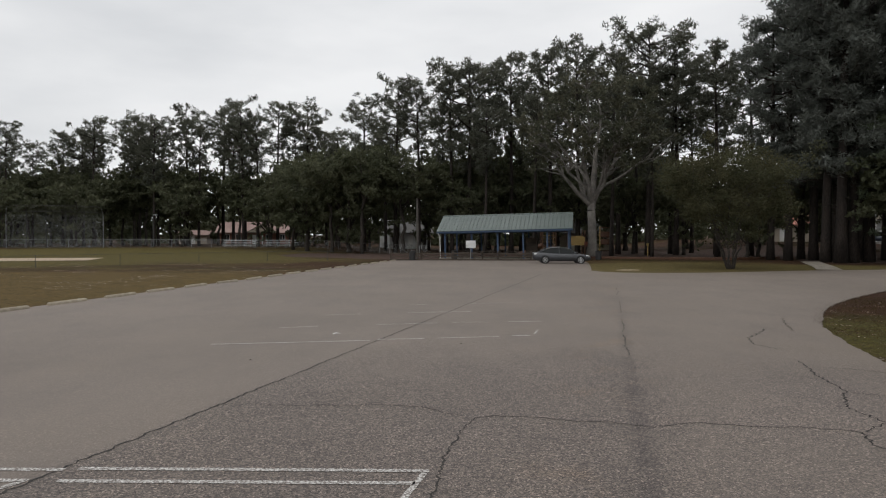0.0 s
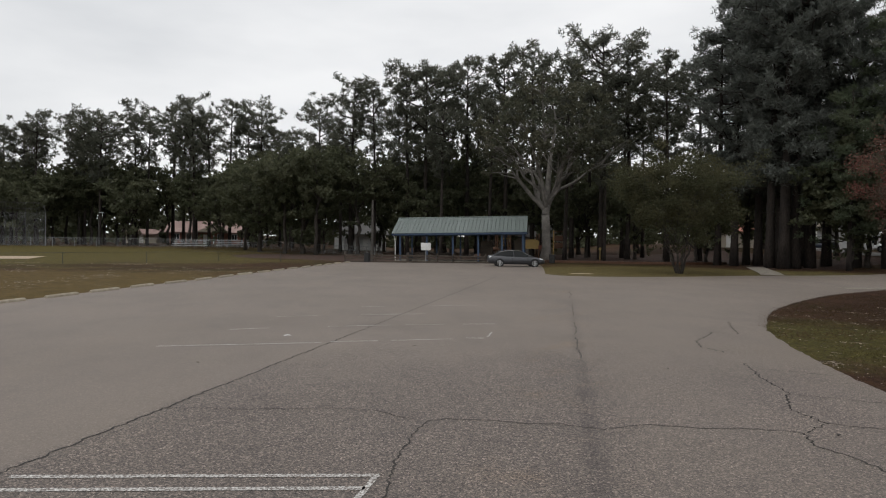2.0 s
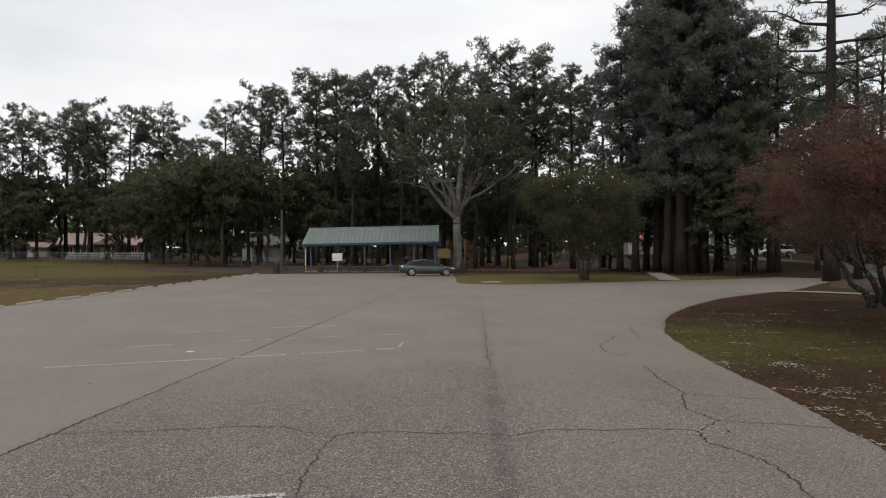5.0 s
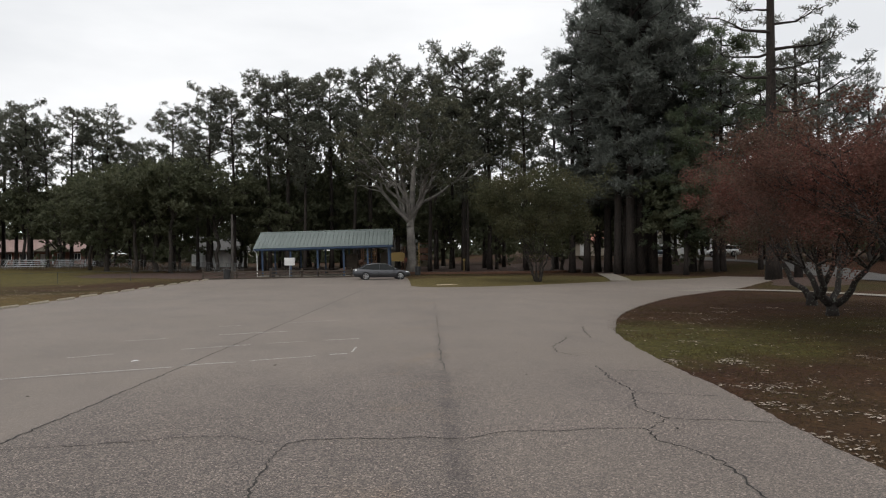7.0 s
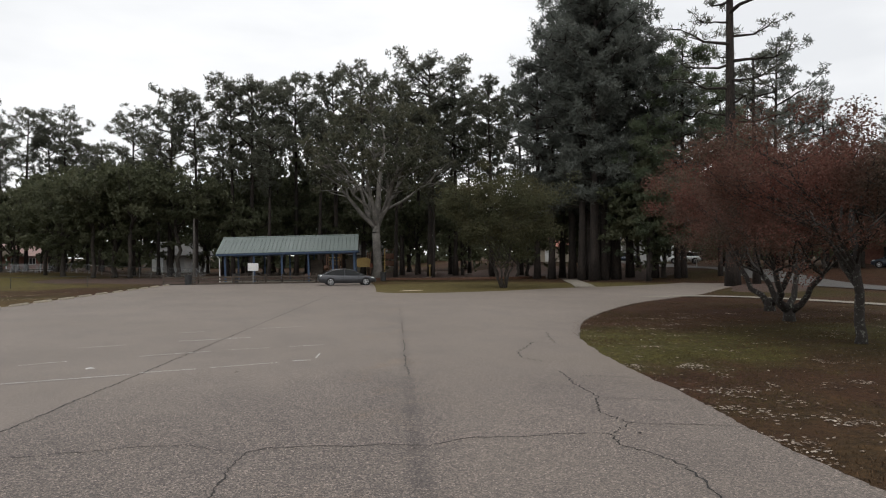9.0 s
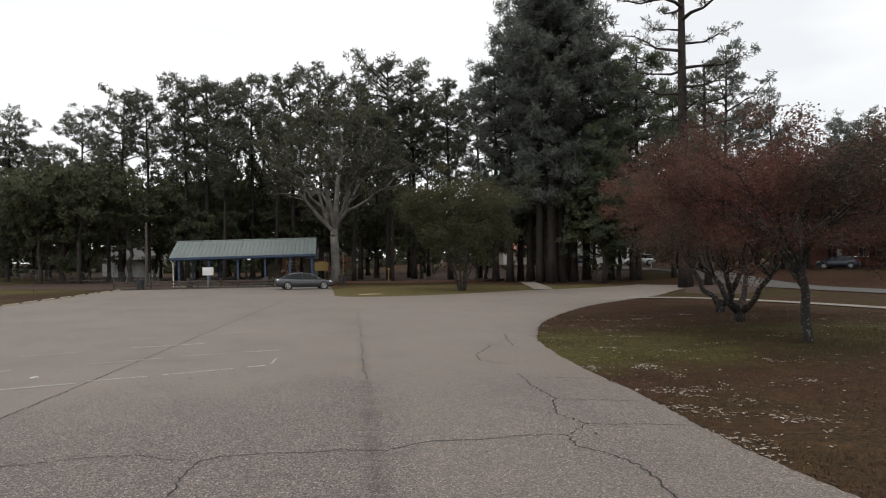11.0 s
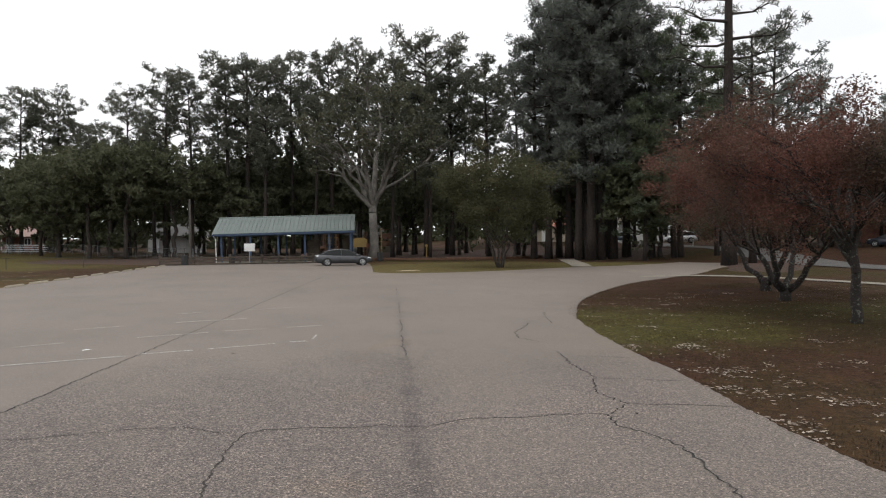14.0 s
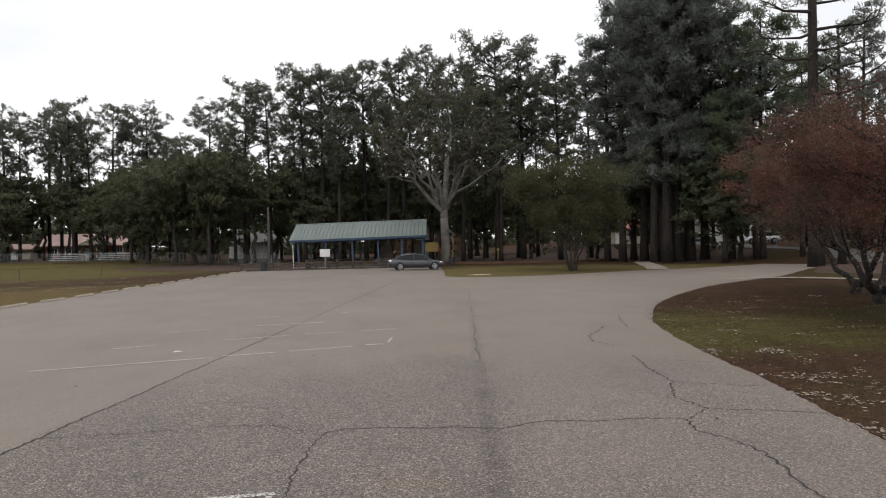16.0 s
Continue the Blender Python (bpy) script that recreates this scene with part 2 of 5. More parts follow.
ASPHALT, LAWN = make_asphalt(), make_lawn()
CRACK = mat("crack_shadow", (0.022, 0.021, 0.02), (0.05, 0.045, 0.04), 0.95, 4, 60, 0)
PAINT = mat("worn_white_line", (0.56, 0.545, 0.52), (0.15, 0.13, 0.115), 0.85, 34, 110, 0.4, amount=0.45, spread=0.34, bias=-0.01)
STREET = mat("street_asphalt", (0.092, 0.086, 0.080), (0.074, 0.069, 0.065), 0.85, 0.6, 40, 0.3)
CONCRETE = mat("weathered_concrete", (0.25, 0.222, 0.185), (0.175, 0.155, 0.127), 0.9, 1.8, 30, 0.3)
STOPCONCRETE = mat("sun_bleached_concrete", (0.40, 0.355, 0.28), (0.30, 0.26, 0.20), 0.9, 4, 40, 0.3, piece=0.12)
STRAW = mat("pine_straw", (0.060, 0.031, 0.021), (0.040, 0.024, 0.017), 0.95, 0.8, 30, 0.8, amount=0.5)
SAND = mat("infield_sand", (0.42, 0.335, 0.25), (0.34, 0.26, 0.19), 0.95, 0.5, 20, 0.2)
BARK_PINE = mat("pine_bark", (0.040, 0.031, 0.026), (0.022, 0.018, 0.016), 0.95, 2.5, 14, 0.9, stretch=(1, 1, 0.25), amount=0.5)
BARK_PALE = mat("pale_smooth_bark", (0.20, 0.184, 0.165), (0.11, 0.102, 0.092), 0.9, 1.4, 16, 0.5, amount=0.3)
BARK_OAK = mat("dark_bark", (0.060, 0.050, 0.042), (0.035, 0.030, 0.026), 0.95, 3, 18, 0.8, amount=0.4)
BARK_LICHEN = mat("lichen_spotted_bark", (0.032, 0.027, 0.024), (0.17, 0.172, 0.15), 0.95, 11, 40, 0.8, spread=0.3, bias=0.15, amount=0.4)
NEEDLE = mat("pine_needles", (0.088, 0.096, 0.070), (0.118, 0.120, 0.088), 0.5, 0.35, 3, 0, thin=0.5, island=0.28, amount=0.2, spec=0.5)
# dark needles paled to blue-grey: the haze over the stand is in the colour
NEEDLE_HAZED = mat("dense_dark_needles", (0.122, 0.136, 0.120), (0.138, 0.148, 0.128), 0.45, 0.3, 3, 0, thin=0.45, island=0.25, amount=0.2, spec=0.5)
NEEDLE_GREEN = mat("fresh_green_needles", (0.098, 0.128, 0.074), (0.118, 0.136, 0.082), 0.5, 0.3, 3, 0, thin=0.5, island=0.25, amount=0.2, spec=0.5)
# oak green is lifted too, with the haze put into the leaf colour
LEAF_OAK = mat("evergreen_oak_leaves", (0.080, 0.090, 0.050), (0.112, 0.116, 0.068), 0.6, 0.3, 3, 0, thin=0.45, island=0.22, amount=0.2, spec=0.3)
LEAF_MYRTLE = mat("dull_green_leaves", (0.070, 0.074, 0.040), (0.092, 0.086, 0.046), 0.75, 0.4, 3, 0, thin=0.5, island=0.2, amount=0.2, spec=0.2)
LEAF_RED = mat("russet_leaves", (0.150, 0.064, 0.050), (0.086, 0.074, 0.054), 0.75, 0.28, 3, 0, thin=0.4, island=0.25, amount=0.25, spec=0.2, spread=0.4)
LEAF_SYC = mat("thinning_olive_leaves", (0.080, 0.086, 0.058), (0.108, 0.104, 0.070), 0.75, 0.3, 3, 0, thin=0.4, island=0.25, amount=0.2, spec=0.25)
TEAL = mat("teal_metal_roof", (0.158, 0.188, 0.178), (0.19, 0.218, 0.206), 0.45, 0.7, 12, 0, amount=0.1, metal=0.2, piece=0.05)
# blue darkened and dulled: the shade under the shelter roof is in the colour
BLUE = mat("faded_blue_paint", (0.036, 0.062, 0.115), (0.05, 0.08, 0.13), 0.6, 2, 20, 0, amount=0.2)
WHITE = mat("white_paint", (0.74, 0.74, 0.73), (0.62, 0.62, 0.60), 0.6, 1.5, 20, 0, amount=0.08)
WOOD = mat("weathered_wood", (0.095, 0.076, 0.060), (0.055, 0.044, 0.036), 0.9, 3, 25, 0.5, stretch=(0.3, 1, 1), amount=0.35)
POLEWOOD = mat("grey_pole_wood", (0.09, 0.083, 0.073), (0.06, 0.055, 0.05), 0.9, 2, 25, 0.4, amount=0.3)
CARPAINT = mat("grey_metallic_paint", (0.050, 0.052, 0.058), (0.058, 0.060, 0.066), 0.3, 1, 300, 0, metal=0.3, amount=0.08, spec=0.6)
SUVPAINT = mat("silver_white_paint", (0.62, 0.63, 0.64), None, 0.3, 1, 200, 0, amount=0.04, spec=0.6)
DARKPAINT = mat("dark_blue_paint", (0.03, 0.04, 0.06), None, 0.3, 1, 200, 0, amount=0.05, spec=0.6)
GLASS = mat("dark_car_glass", (0.008, 0.010, 0.010), None, 0.1, 1, 10, 0, amount=0.05, spec=0.3)
RUBBER = mat("tyre_rubber", (0.02, 0.02, 0.021), (0.03, 0.03, 0.03), 0.85, 5, 60, 0.2)
ALLOY = mat("alloy_wheel", (0.55, 0.56, 0.57), (0.45, 0.45, 0.46), 0.3, 3, 30, 0, metal=0.8, amount=0.1)
CHROME = mat("bright_trim", (0.65, 0.66, 0.67), None, 0.2, 3, 30, 0, metal=0.9, amount=0.05)
LAMPGLASS = mat("clear_lamp_lens", (0.75, 0.77, 0.78), None, 0.12, 3, 30, 0, amount=0.05, spec=0.8)
REDLENS = mat("red_lamp_lens", (0.32, 0.02, 0.02), None, 0.2, 3, 30, 0, amount=0.1)
STEEL_DULL = mat("dull_dark_steel", (0.085, 0.085, 0.083), (0.06, 0.06, 0.058), 0.6, 4, 30, 0, metal=0.4, amount=0.15)
STEEL = mat("galvanised_steel", (0.30, 0.31, 0.31), (0.22, 0.225, 0.225), 0.5, 4, 30, 0, metal=0.6, amount=0.15)
ALU = mat("bare_aluminium", (0.55, 0.56, 0.57), (0.45, 0.46, 0.47), 0.4, 2, 30, 0, metal=0.6, amount=0.1)
BRICK = mat("red_brick", (0.24, 0.115, 0.085), (0.18, 0.085, 0.065), 0.9, 2, 8, 0.3, amount=0.25)
REDROOF = mat("faded_red_shingles", (0.33, 0.235, 0.21), (0.27, 0.185, 0.165), 0.9, 0.8, 6, 0.2, amount=0.15)
GREYROOF = mat("grey_shingles", (0.16, 0.155, 0.15), (0.12, 0.115, 0.11), 0.9, 0.8, 6, 0.2, amount=0.15)
SIDING = mat("white_siding", (0.66, 0.67, 0.67), (0.56, 0.57, 0.57), 0.7, 0.8, 6, 0, stretch=(0.2, 0.2, 6), amount=0.08)
TANWALL = mat("tan_siding", (0.42, 0.37, 0.30), (0.36, 0.31, 0.25), 0.8, 0.8, 6, 0, amount=0.1)
PINKROOF = mat("salmon_shingles", (0.50, 0.22, 0.17), (0.42, 0.18, 0.14), 0.9, 0.8, 6, 0.2, amount=0.15)
PANE = mat("window_glass", (0.03, 0.035, 0.04), None, 0.08, 1, 10, 0, amount=0.05, spec=0.7)
YELLOW = mat("mustard_plastic", (0.36, 0.25, 0.09), (0.30, 0.20, 0.07), 0.5, 2, 20, 0, amount=0.1)
BROWNPOST = mat("brown_play_post", (0.12, 0.060, 0.034), (0.085, 0.042, 0.026), 0.5, 2, 20, 0, amount=0.15)
REDPLASTIC = mat("brick_red_plastic", (0.14, 0.045, 0.03), None, 0.5, 2, 20, 0, amount=0.1)
BLACKBIN = mat("black_bin_plastic", (0.025, 0.025, 0.026), (0.04, 0.04, 0.04), 0.6, 3, 20, 0, amount=0.2)
LITTER = mat("pale_fallen_leaves", (0.36, 0.31, 0.26), (0.15, 0.11, 0.08), 0.9, 1.2, 30, 0, island=0.45, amount=0.2)
DRYLEAF = mat("brown_fallen_leaves", (0.074, 0.039, 0.023), (0.038, 0.025, 0.016), 0.9, 0.9, 30, 0, island=0.55, amount=0.25, spec=0.2)
BLADE = mat("grass_blades", (0.058, 0.050, 0.019), (0.078, 0.046, 0.026), 0.85, 0.25, 5, 0, island=0.5, amount=0.2, spec=0.1)


# ---- mesh helpers ----
class Shape:
    """Vertices and faces of one mesh."""

    def __init__(self):
        self.v, self.f = [], []

    def add(self, verts, faces):
        k = len(self.v)
        self.v += [tuple(p) for p in verts]
        self.f += [tuple(i + k for i in q) for q in faces]
        return self

    def box(self, x0, y0, z0, x1, y1, z1, m=None):
        p = [Vector(c) for c in ((x0, y0, z0), (x1, y0, z0), (x1, y1, z0), (x0, y1, z0), (x0, y0, z1), (x1, y0, z1), (x1, y1, z1), (x0, y1, z1))]
        if m is not None:
            p = [m @ c for c in p]
        return self.add(p, [(0, 3, 2, 1), (4, 5, 6, 7), (0, 1, 5, 4), (1, 2, 6, 5), (2, 3, 7, 6), (3, 0, 4, 7)])

    def block(self, sx, sy, sz, m, e=0.02):
        """A box about m's place with its edges bevelled by e."""
        bm = bmesh.new()
        bmesh.ops.create_cube(bm, size=1)
        bmesh.ops.scale(bm, vec=(sx, sy, sz), verts=bm.verts)
        bmesh.ops.bevel(bm, geom=list(bm.edges), offset=e, segments=1, affect="EDGES")
        bm.transform(m)
        bm.verts.index_update()
        self.add([v.co for v in bm.verts], [[v.index for v in f.verts] for f in bm.faces])
        bm.free()
        return self

    def tube(self, pts, radii, n=6, cap=True):
        pts = [Vector(p) for p in pts]
        if isinstance(radii, (int, float)):
            radii = [radii] * len(pts)
        verts, faces = [], []
        side = None
        for i, p in enumerate(pts):
            d = (pts[min(i + 1, len(pts) - 1)] - pts[max(i - 1, 0)]).normalized()
            if side is None:
                side = d.orthogonal().normalized()
            side = (side - d * side.dot(d)).normalized()
            up = d.cross(side)
            for k in range(n):
                a = 2 * math.pi * k / n
                verts.append(p + (side * math.cos(a) + up * math.sin(a)) * radii[i])
        for i in range(len(pts) - 1):
            for k in range(n):
                j = (k + 1) % n
                faces.append((i * n + k, i * n + j, (i + 1) * n + j, (i + 1) * n + k))
        if cap:
            faces += [tuple(range(n))[::-1], tuple(range(len(verts) - n, len(verts)))]
        return self.add(verts, faces)

    def mesh(self, name, material, smooth=False):
        me = bpy.data.meshes.new(name)
        me.from_pydata(self.v, [], self.f)
        me.materials.append(material)
        if smooth:
            me.polygons.foreach_set("use_smooth", [True] * len(me.polygons))
        me.update()
        return me


def part(name, shape, material, parent=None, label="", smooth=False, m=None):
    ob = new(name, shape.mesh(name, material, smooth) if isinstance(shape, Shape) else shape)
    if parent is not None:
        ob.parent = parent
    if m is not None:
        ob.matrix_basis = m
    if label:
        tagged(ob, label)
    return ob


def thing(name, m, label, category, group="", kind=""):
    ob = new(name)
    ob.matrix_basis = m
    return tagged(ob, label, category, group, kind)


def ease(t):
    t = min(max(t, 0.0), 1.0)
    return t * t * (3 - 2 * t)


def gz(x, y):
    """Height of the land: level, rising gently past the street."""
    r = math.hypot(x, y)
    return 1.1 * ease((r - 66) / 18) * ease((x - 38) / 14) + 0.5 * ease((r - 95) / 20) * ease((x - 25) / 25) + 0.5 * ease((r - 82) / 40) * ease((-x - 6) / 16)


# ---- land, lot, street ----
def ground_sheet():
    xs = [-2500, -900, -400, -200] + list(range(-120, 141, 2)) + [220, 400, 900, 2500]
    ys = [-2500, -900, -300, -100] + list(range(-40, 181, 2)) + [260, 420, 900, 2500]
    s = Shape()
    for y in ys:
        for x in xs:
            s.v.append((x, y, gz(x, y) - 0.03))
    w = len(xs)
    s.f = [(j * w + i, j * w + i + 1, (j + 1) * w + i + 1, (j + 1) * w + i) for j in range(len(ys) - 1) for i in range(w - 1)]
    tagged(part("ground", s, LAWN, smooth=True), "thin brown and olive autumn grass and bare earth", "ground", kind="structure")


def smooth_line(points, steps=6):
    """A Catmull-Rom line through the points."""
    p = [Vector((*q, 0)) if len(q) == 2 else Vector(q) for q in points]
    p = [2 * p[0] - p[1]] + p + [2 * p[-1] - p[-2]]
    out = []
    for i in range(1, len(p) - 2):
        for k in range(steps):
            t = k / steps
            a, b, c, d = p[i - 1 : i + 3]
            out.append(0.5 * (2 * b + (c - a) * t + (2 * a - 5 * b + 4 * c - d) * t * t + (3 * b - a - 3 * c + d) * t ** 3))
    return out + [p[-2]]


def slab(name, outline, top, thick, material, label, category, kind="structure"):
    """A flat sheet with thickness, from its outline."""
    bm = bmesh.new()
    face = bm.faces.new([bm.verts.new((x, y, top)) for x, y in outline])
    if face.normal.z < 0 or face.calc_area() and sum((a[0] * b[1] - b[0] * a[1]) for a, b in zip(outline, outline[1:] + outline[:1])) < 0:
        bmesh.ops.reverse_faces(bm, faces=[face])
    made = bmesh.ops.extrude_face_region(bm, geom=[face])
    down = [g for g in made["geom"] if isinstance(g, bmesh.types.BMVert)]
    bmesh.ops.translate(bm, vec=(0, 0, -thick), verts=down)
    bmesh.ops.recalc_face_normals(bm, faces=bm.faces)
    bmesh.ops.triangulate(bm, faces=[f for f in bm.faces if len(f.verts) > 4])
    me = bpy.data.meshes.new(name)
    bm.to_mesh(me)
    bm.free()
    me.materials.append(material)
    return tagged(new(name, me), label, category, kind=kind)


def ribbon(name, points, width, z, material, label, category, kind="structure", steps=6):
    line = smooth_line(points, steps)
    s = Shape()
    for i, p in enumerate(line):
        d = (line[min(i + 1, len(line) - 1)] - line[max(i - 1, 0)]).normalized()
        for k in (-1, -0.33, 0.33, 1):
            q = p + Vector((-d.y, d.x, 0)) * (k * width / 2)
            s.v.append((q.x, q.y, gz(q.x, q.y) + z))
        if i:
            for k in range(3):
                a = 4 * (i - 1) + k
                s.f.append((a, a + 4, a + 5, a + 1))
    return tagged(part(name, s, material, smooth=True), label, category, kind=kind)


random.seed(3)
ISLAND = [(p.x, p.y) for p in smooth_line([(3.5, -25), (5.4, -8), (6.4, 1.5), (6.75, 4.7), (7.0, 6.2), (7.4, 8.0), (8.1, 10.3), (8.8, 13.2), (9.5, 15.7), (10.5, 18.6), (11.6, 20.7), (12.9, 22.9), (14.9, 25.6), (17.6, 28.6), (21.3, 32.1), (25.4, 35.0), (30.8, 38.6), (36.2, 43.4), (42.8, 49.0)], 16)]
rough_edge = [(x + random.uniform(-0.025, 0.025) + 0.06 * noise.noise((x * 1.3, y * 1.3, 0)), y + random.uniform(-0.03, 0.03)) for x, y in ISLAND]
LOT = [(-28.4, -40.0)] + [(-17.5 + 0.2155 * (y - 10.0) + random.uniform(-0.05, 0.05), y) for y in range(-36, 68, 3)] + [(-5.2, 68.2), (0.5, 68.4), (8.4, 68.5), (13.9, 68.3), (13.6, 64.0), (12.3, 57.0), (11.2, 51.5)]
LOT += [(p.x, p.y) for p in smooth_line([(10.7, 49.2), (11.4, 47.2), (13.9, 46.3), (18.0, 46.7), (22.5, 48.2), (27.0, 49.9), (33.0, 51.2), (40.0, 54.2), (47.0, 59.5)], 4)]
LOT += [(50.0, 58.0), (47.8, 53.5)] + rough_edge[::-1] + [(0, -40)]
ground_sheet()
slab("parking_lot", LOT, 0.0, 0.12, ASPHALT, "bleached old asphalt lot, cracked and stained", "asphalt lot")
ribbon("road", [(42.7, -20), (45.7, 10), (47.5, 30), (49.5, 45), (52.2, 56), (56.0, 68), (59.2, 82), (60.7, 100), (59.7, 135)], 5.2, 0.03, STREET, "pale grey street asphalt", "street", steps=14)
ribbon("sidewalk", [(24.9, 36.6), (28.3, 36.6), (31.0, 34.0), (32.3, 29.0), (32.6, 22.0), (31.5, 5.0), (28.0, -15.0)], 1.3, 0.02, CONCRETE, "weathered concrete footpath through the grass", "footpath")
ribbon("footpath", [(28.6, 50.4), (30.8, 55.0), (33.4, 61.0), (35.8, 66.5)], 1.7, 0.03, CONCRETE, "weathered concrete path to the playground", "footpath")
ribbon("infield", [(-100, 74), (-72, 68), (-52, 67), (-36, 71)], 8, 0.0, SAND, "pale sand of the ball field's infield", "sand")


def patch(name, cx, cy, rx, ry, turn, material, label, category, lift=0.10, seed=1):
    """A low mound with an uneven outline."""
    random.seed(seed)
    s = Shape()
    n, rings = 40, 6
    wob = [random.uniform(0.8, 1.15) for _ in range(n)]
    wob = [(wob[k - 1] + 2 * wob[k] + wob[(k + 1) % n]) / 4 for k in range(n)]
    c, d = math.cos(turn), math.sin(turn)
    for r in range(rings + 1):
        for k in range(n):
            a, f = 2 * math.pi * k / n, r / rings
            u, v = rx * f * wob[k] * math.cos(a), ry * f * wob[k] * math.sin(a)
            x, y = cx + u * c - v * d, cy + u * d + v * c
            s.v.append((x, y, gz(x, y) - 0.035 + (lift + 0.02) * (1 - f ** 3) + 0.01))
    for r in range(rings):
        for k in range(n):
            j = (k + 1) % n
            s.f.append((r * n + k, (r + 1) * n + k, (r + 1) * n + j, r * n + j))
    return tagged(part(name, s, material, smooth=True), label, category, kind="structure")


patch("mulch_bed", 42.0, 44.6, 8.6, 3.2, 0.78, STRAW, "reddish pine straw bed under the pines", "mulch", 0.18, 4)
patch("mulch_bed", 25.0, 92.0, 22.0, 18.5, -0.08, STRAW, "reddish pine straw under the trees by the playground", "mulch", 0.05, 5)
patch("mulch_bed", 43.2, 68.5, 7.5, 6.5, 0.5, STRAW, "reddish pine straw below a stand of pines", "mulch", 0.06, 6)
patch("bare_sand", 13.7, 50.4, 1.0, 0.28, 0.15, SAND, "pale bare sand at the edge of the grass", "sand", 0.02, 8)
patch("mulch_bed", 4.0, 84.0, 24.0, 14.0, 0.0, STRAW, "dark pine straw behind the shelter", "mulch", 0.05, 7)


# ---- cracks, joints and painted lines on the lot ----
def strip(points, width, z, jitter=0.0, taper=True, seed=0, step=0.12):
    """A thin uneven strip lying along the points."""
    random.seed(seed)
    pts = [Vector((*p, 0)) for p in points]
    line = []
    for a, b in zip(pts, pts[1:]):
        n = max(1, int((b - a).length / step))
        line += [a.lerp(b, k / n) for k in range(n)]
    line.append(pts[-1])
    s = Shape()
    for i, p in enumerate(line):
        d = (line[min(i + 1, len(line) - 1)] - line[max(i - 1, 0)]).normalized()
        side = Vector((-d.y, d.x, 0))
        c = p + side * random.uniform(-jitter, jitter)
        w = width * random.uniform(0.45, 1.3) / 2 if taper else width / 2
        s.v += [tuple(c + side * w + Vector((0, 0, z))), tuple(c - side * w + Vector((0, 0, z)))]
        if i:
            k = 2 * i
            s.f.append((k - 2, k - 1, k + 1, k))
    return s


CRACKS = [
    [(-0.25, 5.6), (-0.2, 6.39), (-0.09, 7.4), (0.12, 8.45), (0.15, 8.65), (0.34, 9.18), (0.6, 9.33), (0.83, 9.28), (1.1, 9.27), (1.83, 9.04), (2.14, 9.06), (2.48, 8.82), (2.72, 8.77), (3.23, 8.97), (3.55, 8.96), (4.05, 8.77), (4.69, 8.75), (5.15, 8.66), (5.35, 8.52)],
    [(-3.5, 9.98), (-2.9, 9.96), (-2.3, 9.9), (-1.6, 9.9), (-1.0, 9.95), (-0.43, 9.84), (-0.06, 9.48), (0.2, 9.3)],
    [(7.2, 13.6), (7.1, 13.39), (6.74, 12.09), (6.53, 10.85), (6.33, 10.66), (5.92, 9.72), (5.98, 8.99), (5.35, 8.52), (5.15, 7.92), (5.36, 7.51), (5.4, 6.97), (5.23, 6.38), (5.09, 5.93), (4.94, 5.42), (4.7, 4.0)],
    [(5.98, 8.99), (6.59, 8.7), (7.0, 8.52), (7.45, 8.27)],
    [(8.78, 18.41), (8.25, 17.66), (7.53, 16.72), (7.23, 15.73), (7.45, 15.0)],
    [(10.45, 20.86), (9.9, 19.6), (9.33, 18.02)],
    [(7.36, 12.97), (8.3, 12.34)],
    [(6.53, 10.8), (7.38, 10.33), (7.75, 10.1)],
]
for k, line in enumerate(CRACKS):
    wide = (0.026, 0.016, 0.030, 0.026, 0.032, 0.028, 0.02, 0.022)[k]
    tagged(part("crack", strip(line, wide, 0.004, (0.03, 0.03, 0.04, 0.03, 0.05, 0.05, 0.03, 0.03)[k], True, k + 20, 0.07), CRACK), "dark jagged crack in the asphalt", "crack", "cracks", "structure")
SEAM = [(-6.278 + 0.2845 * y, y) for y in (3.0, 6.4, 10.2, 14.0, 19.5, 25.0, 31.7, 38.0, 45.0)]
tagged(part("pavement_joint", strip(SEAM, 0.034, 0.004, 0.035, True, 5, 0.09), CRACK), "long straight open joint across the asphalt", "joint", "cracks", "structure")
for a, b, wide in ((14.2, 17.2, 0.024), (17.8, 20.5, 0.02), (22.0, 26.0, 0.016), (29.0, 33.0, 0.02)):
    lane = [(0.42 + 0.2418 * y + 0.12 * noise.noise((y * 0.6, 4.0, 0.0)), y) for y in np.linspace(a, b, 8).tolist()]
    tagged(part("crack", strip(lane, wide, 0.004, 0.03, True, int(a * 10), 0.08), CRACK), "thin broken crack along the joint of two lanes", "crack", "cracks", "structure")
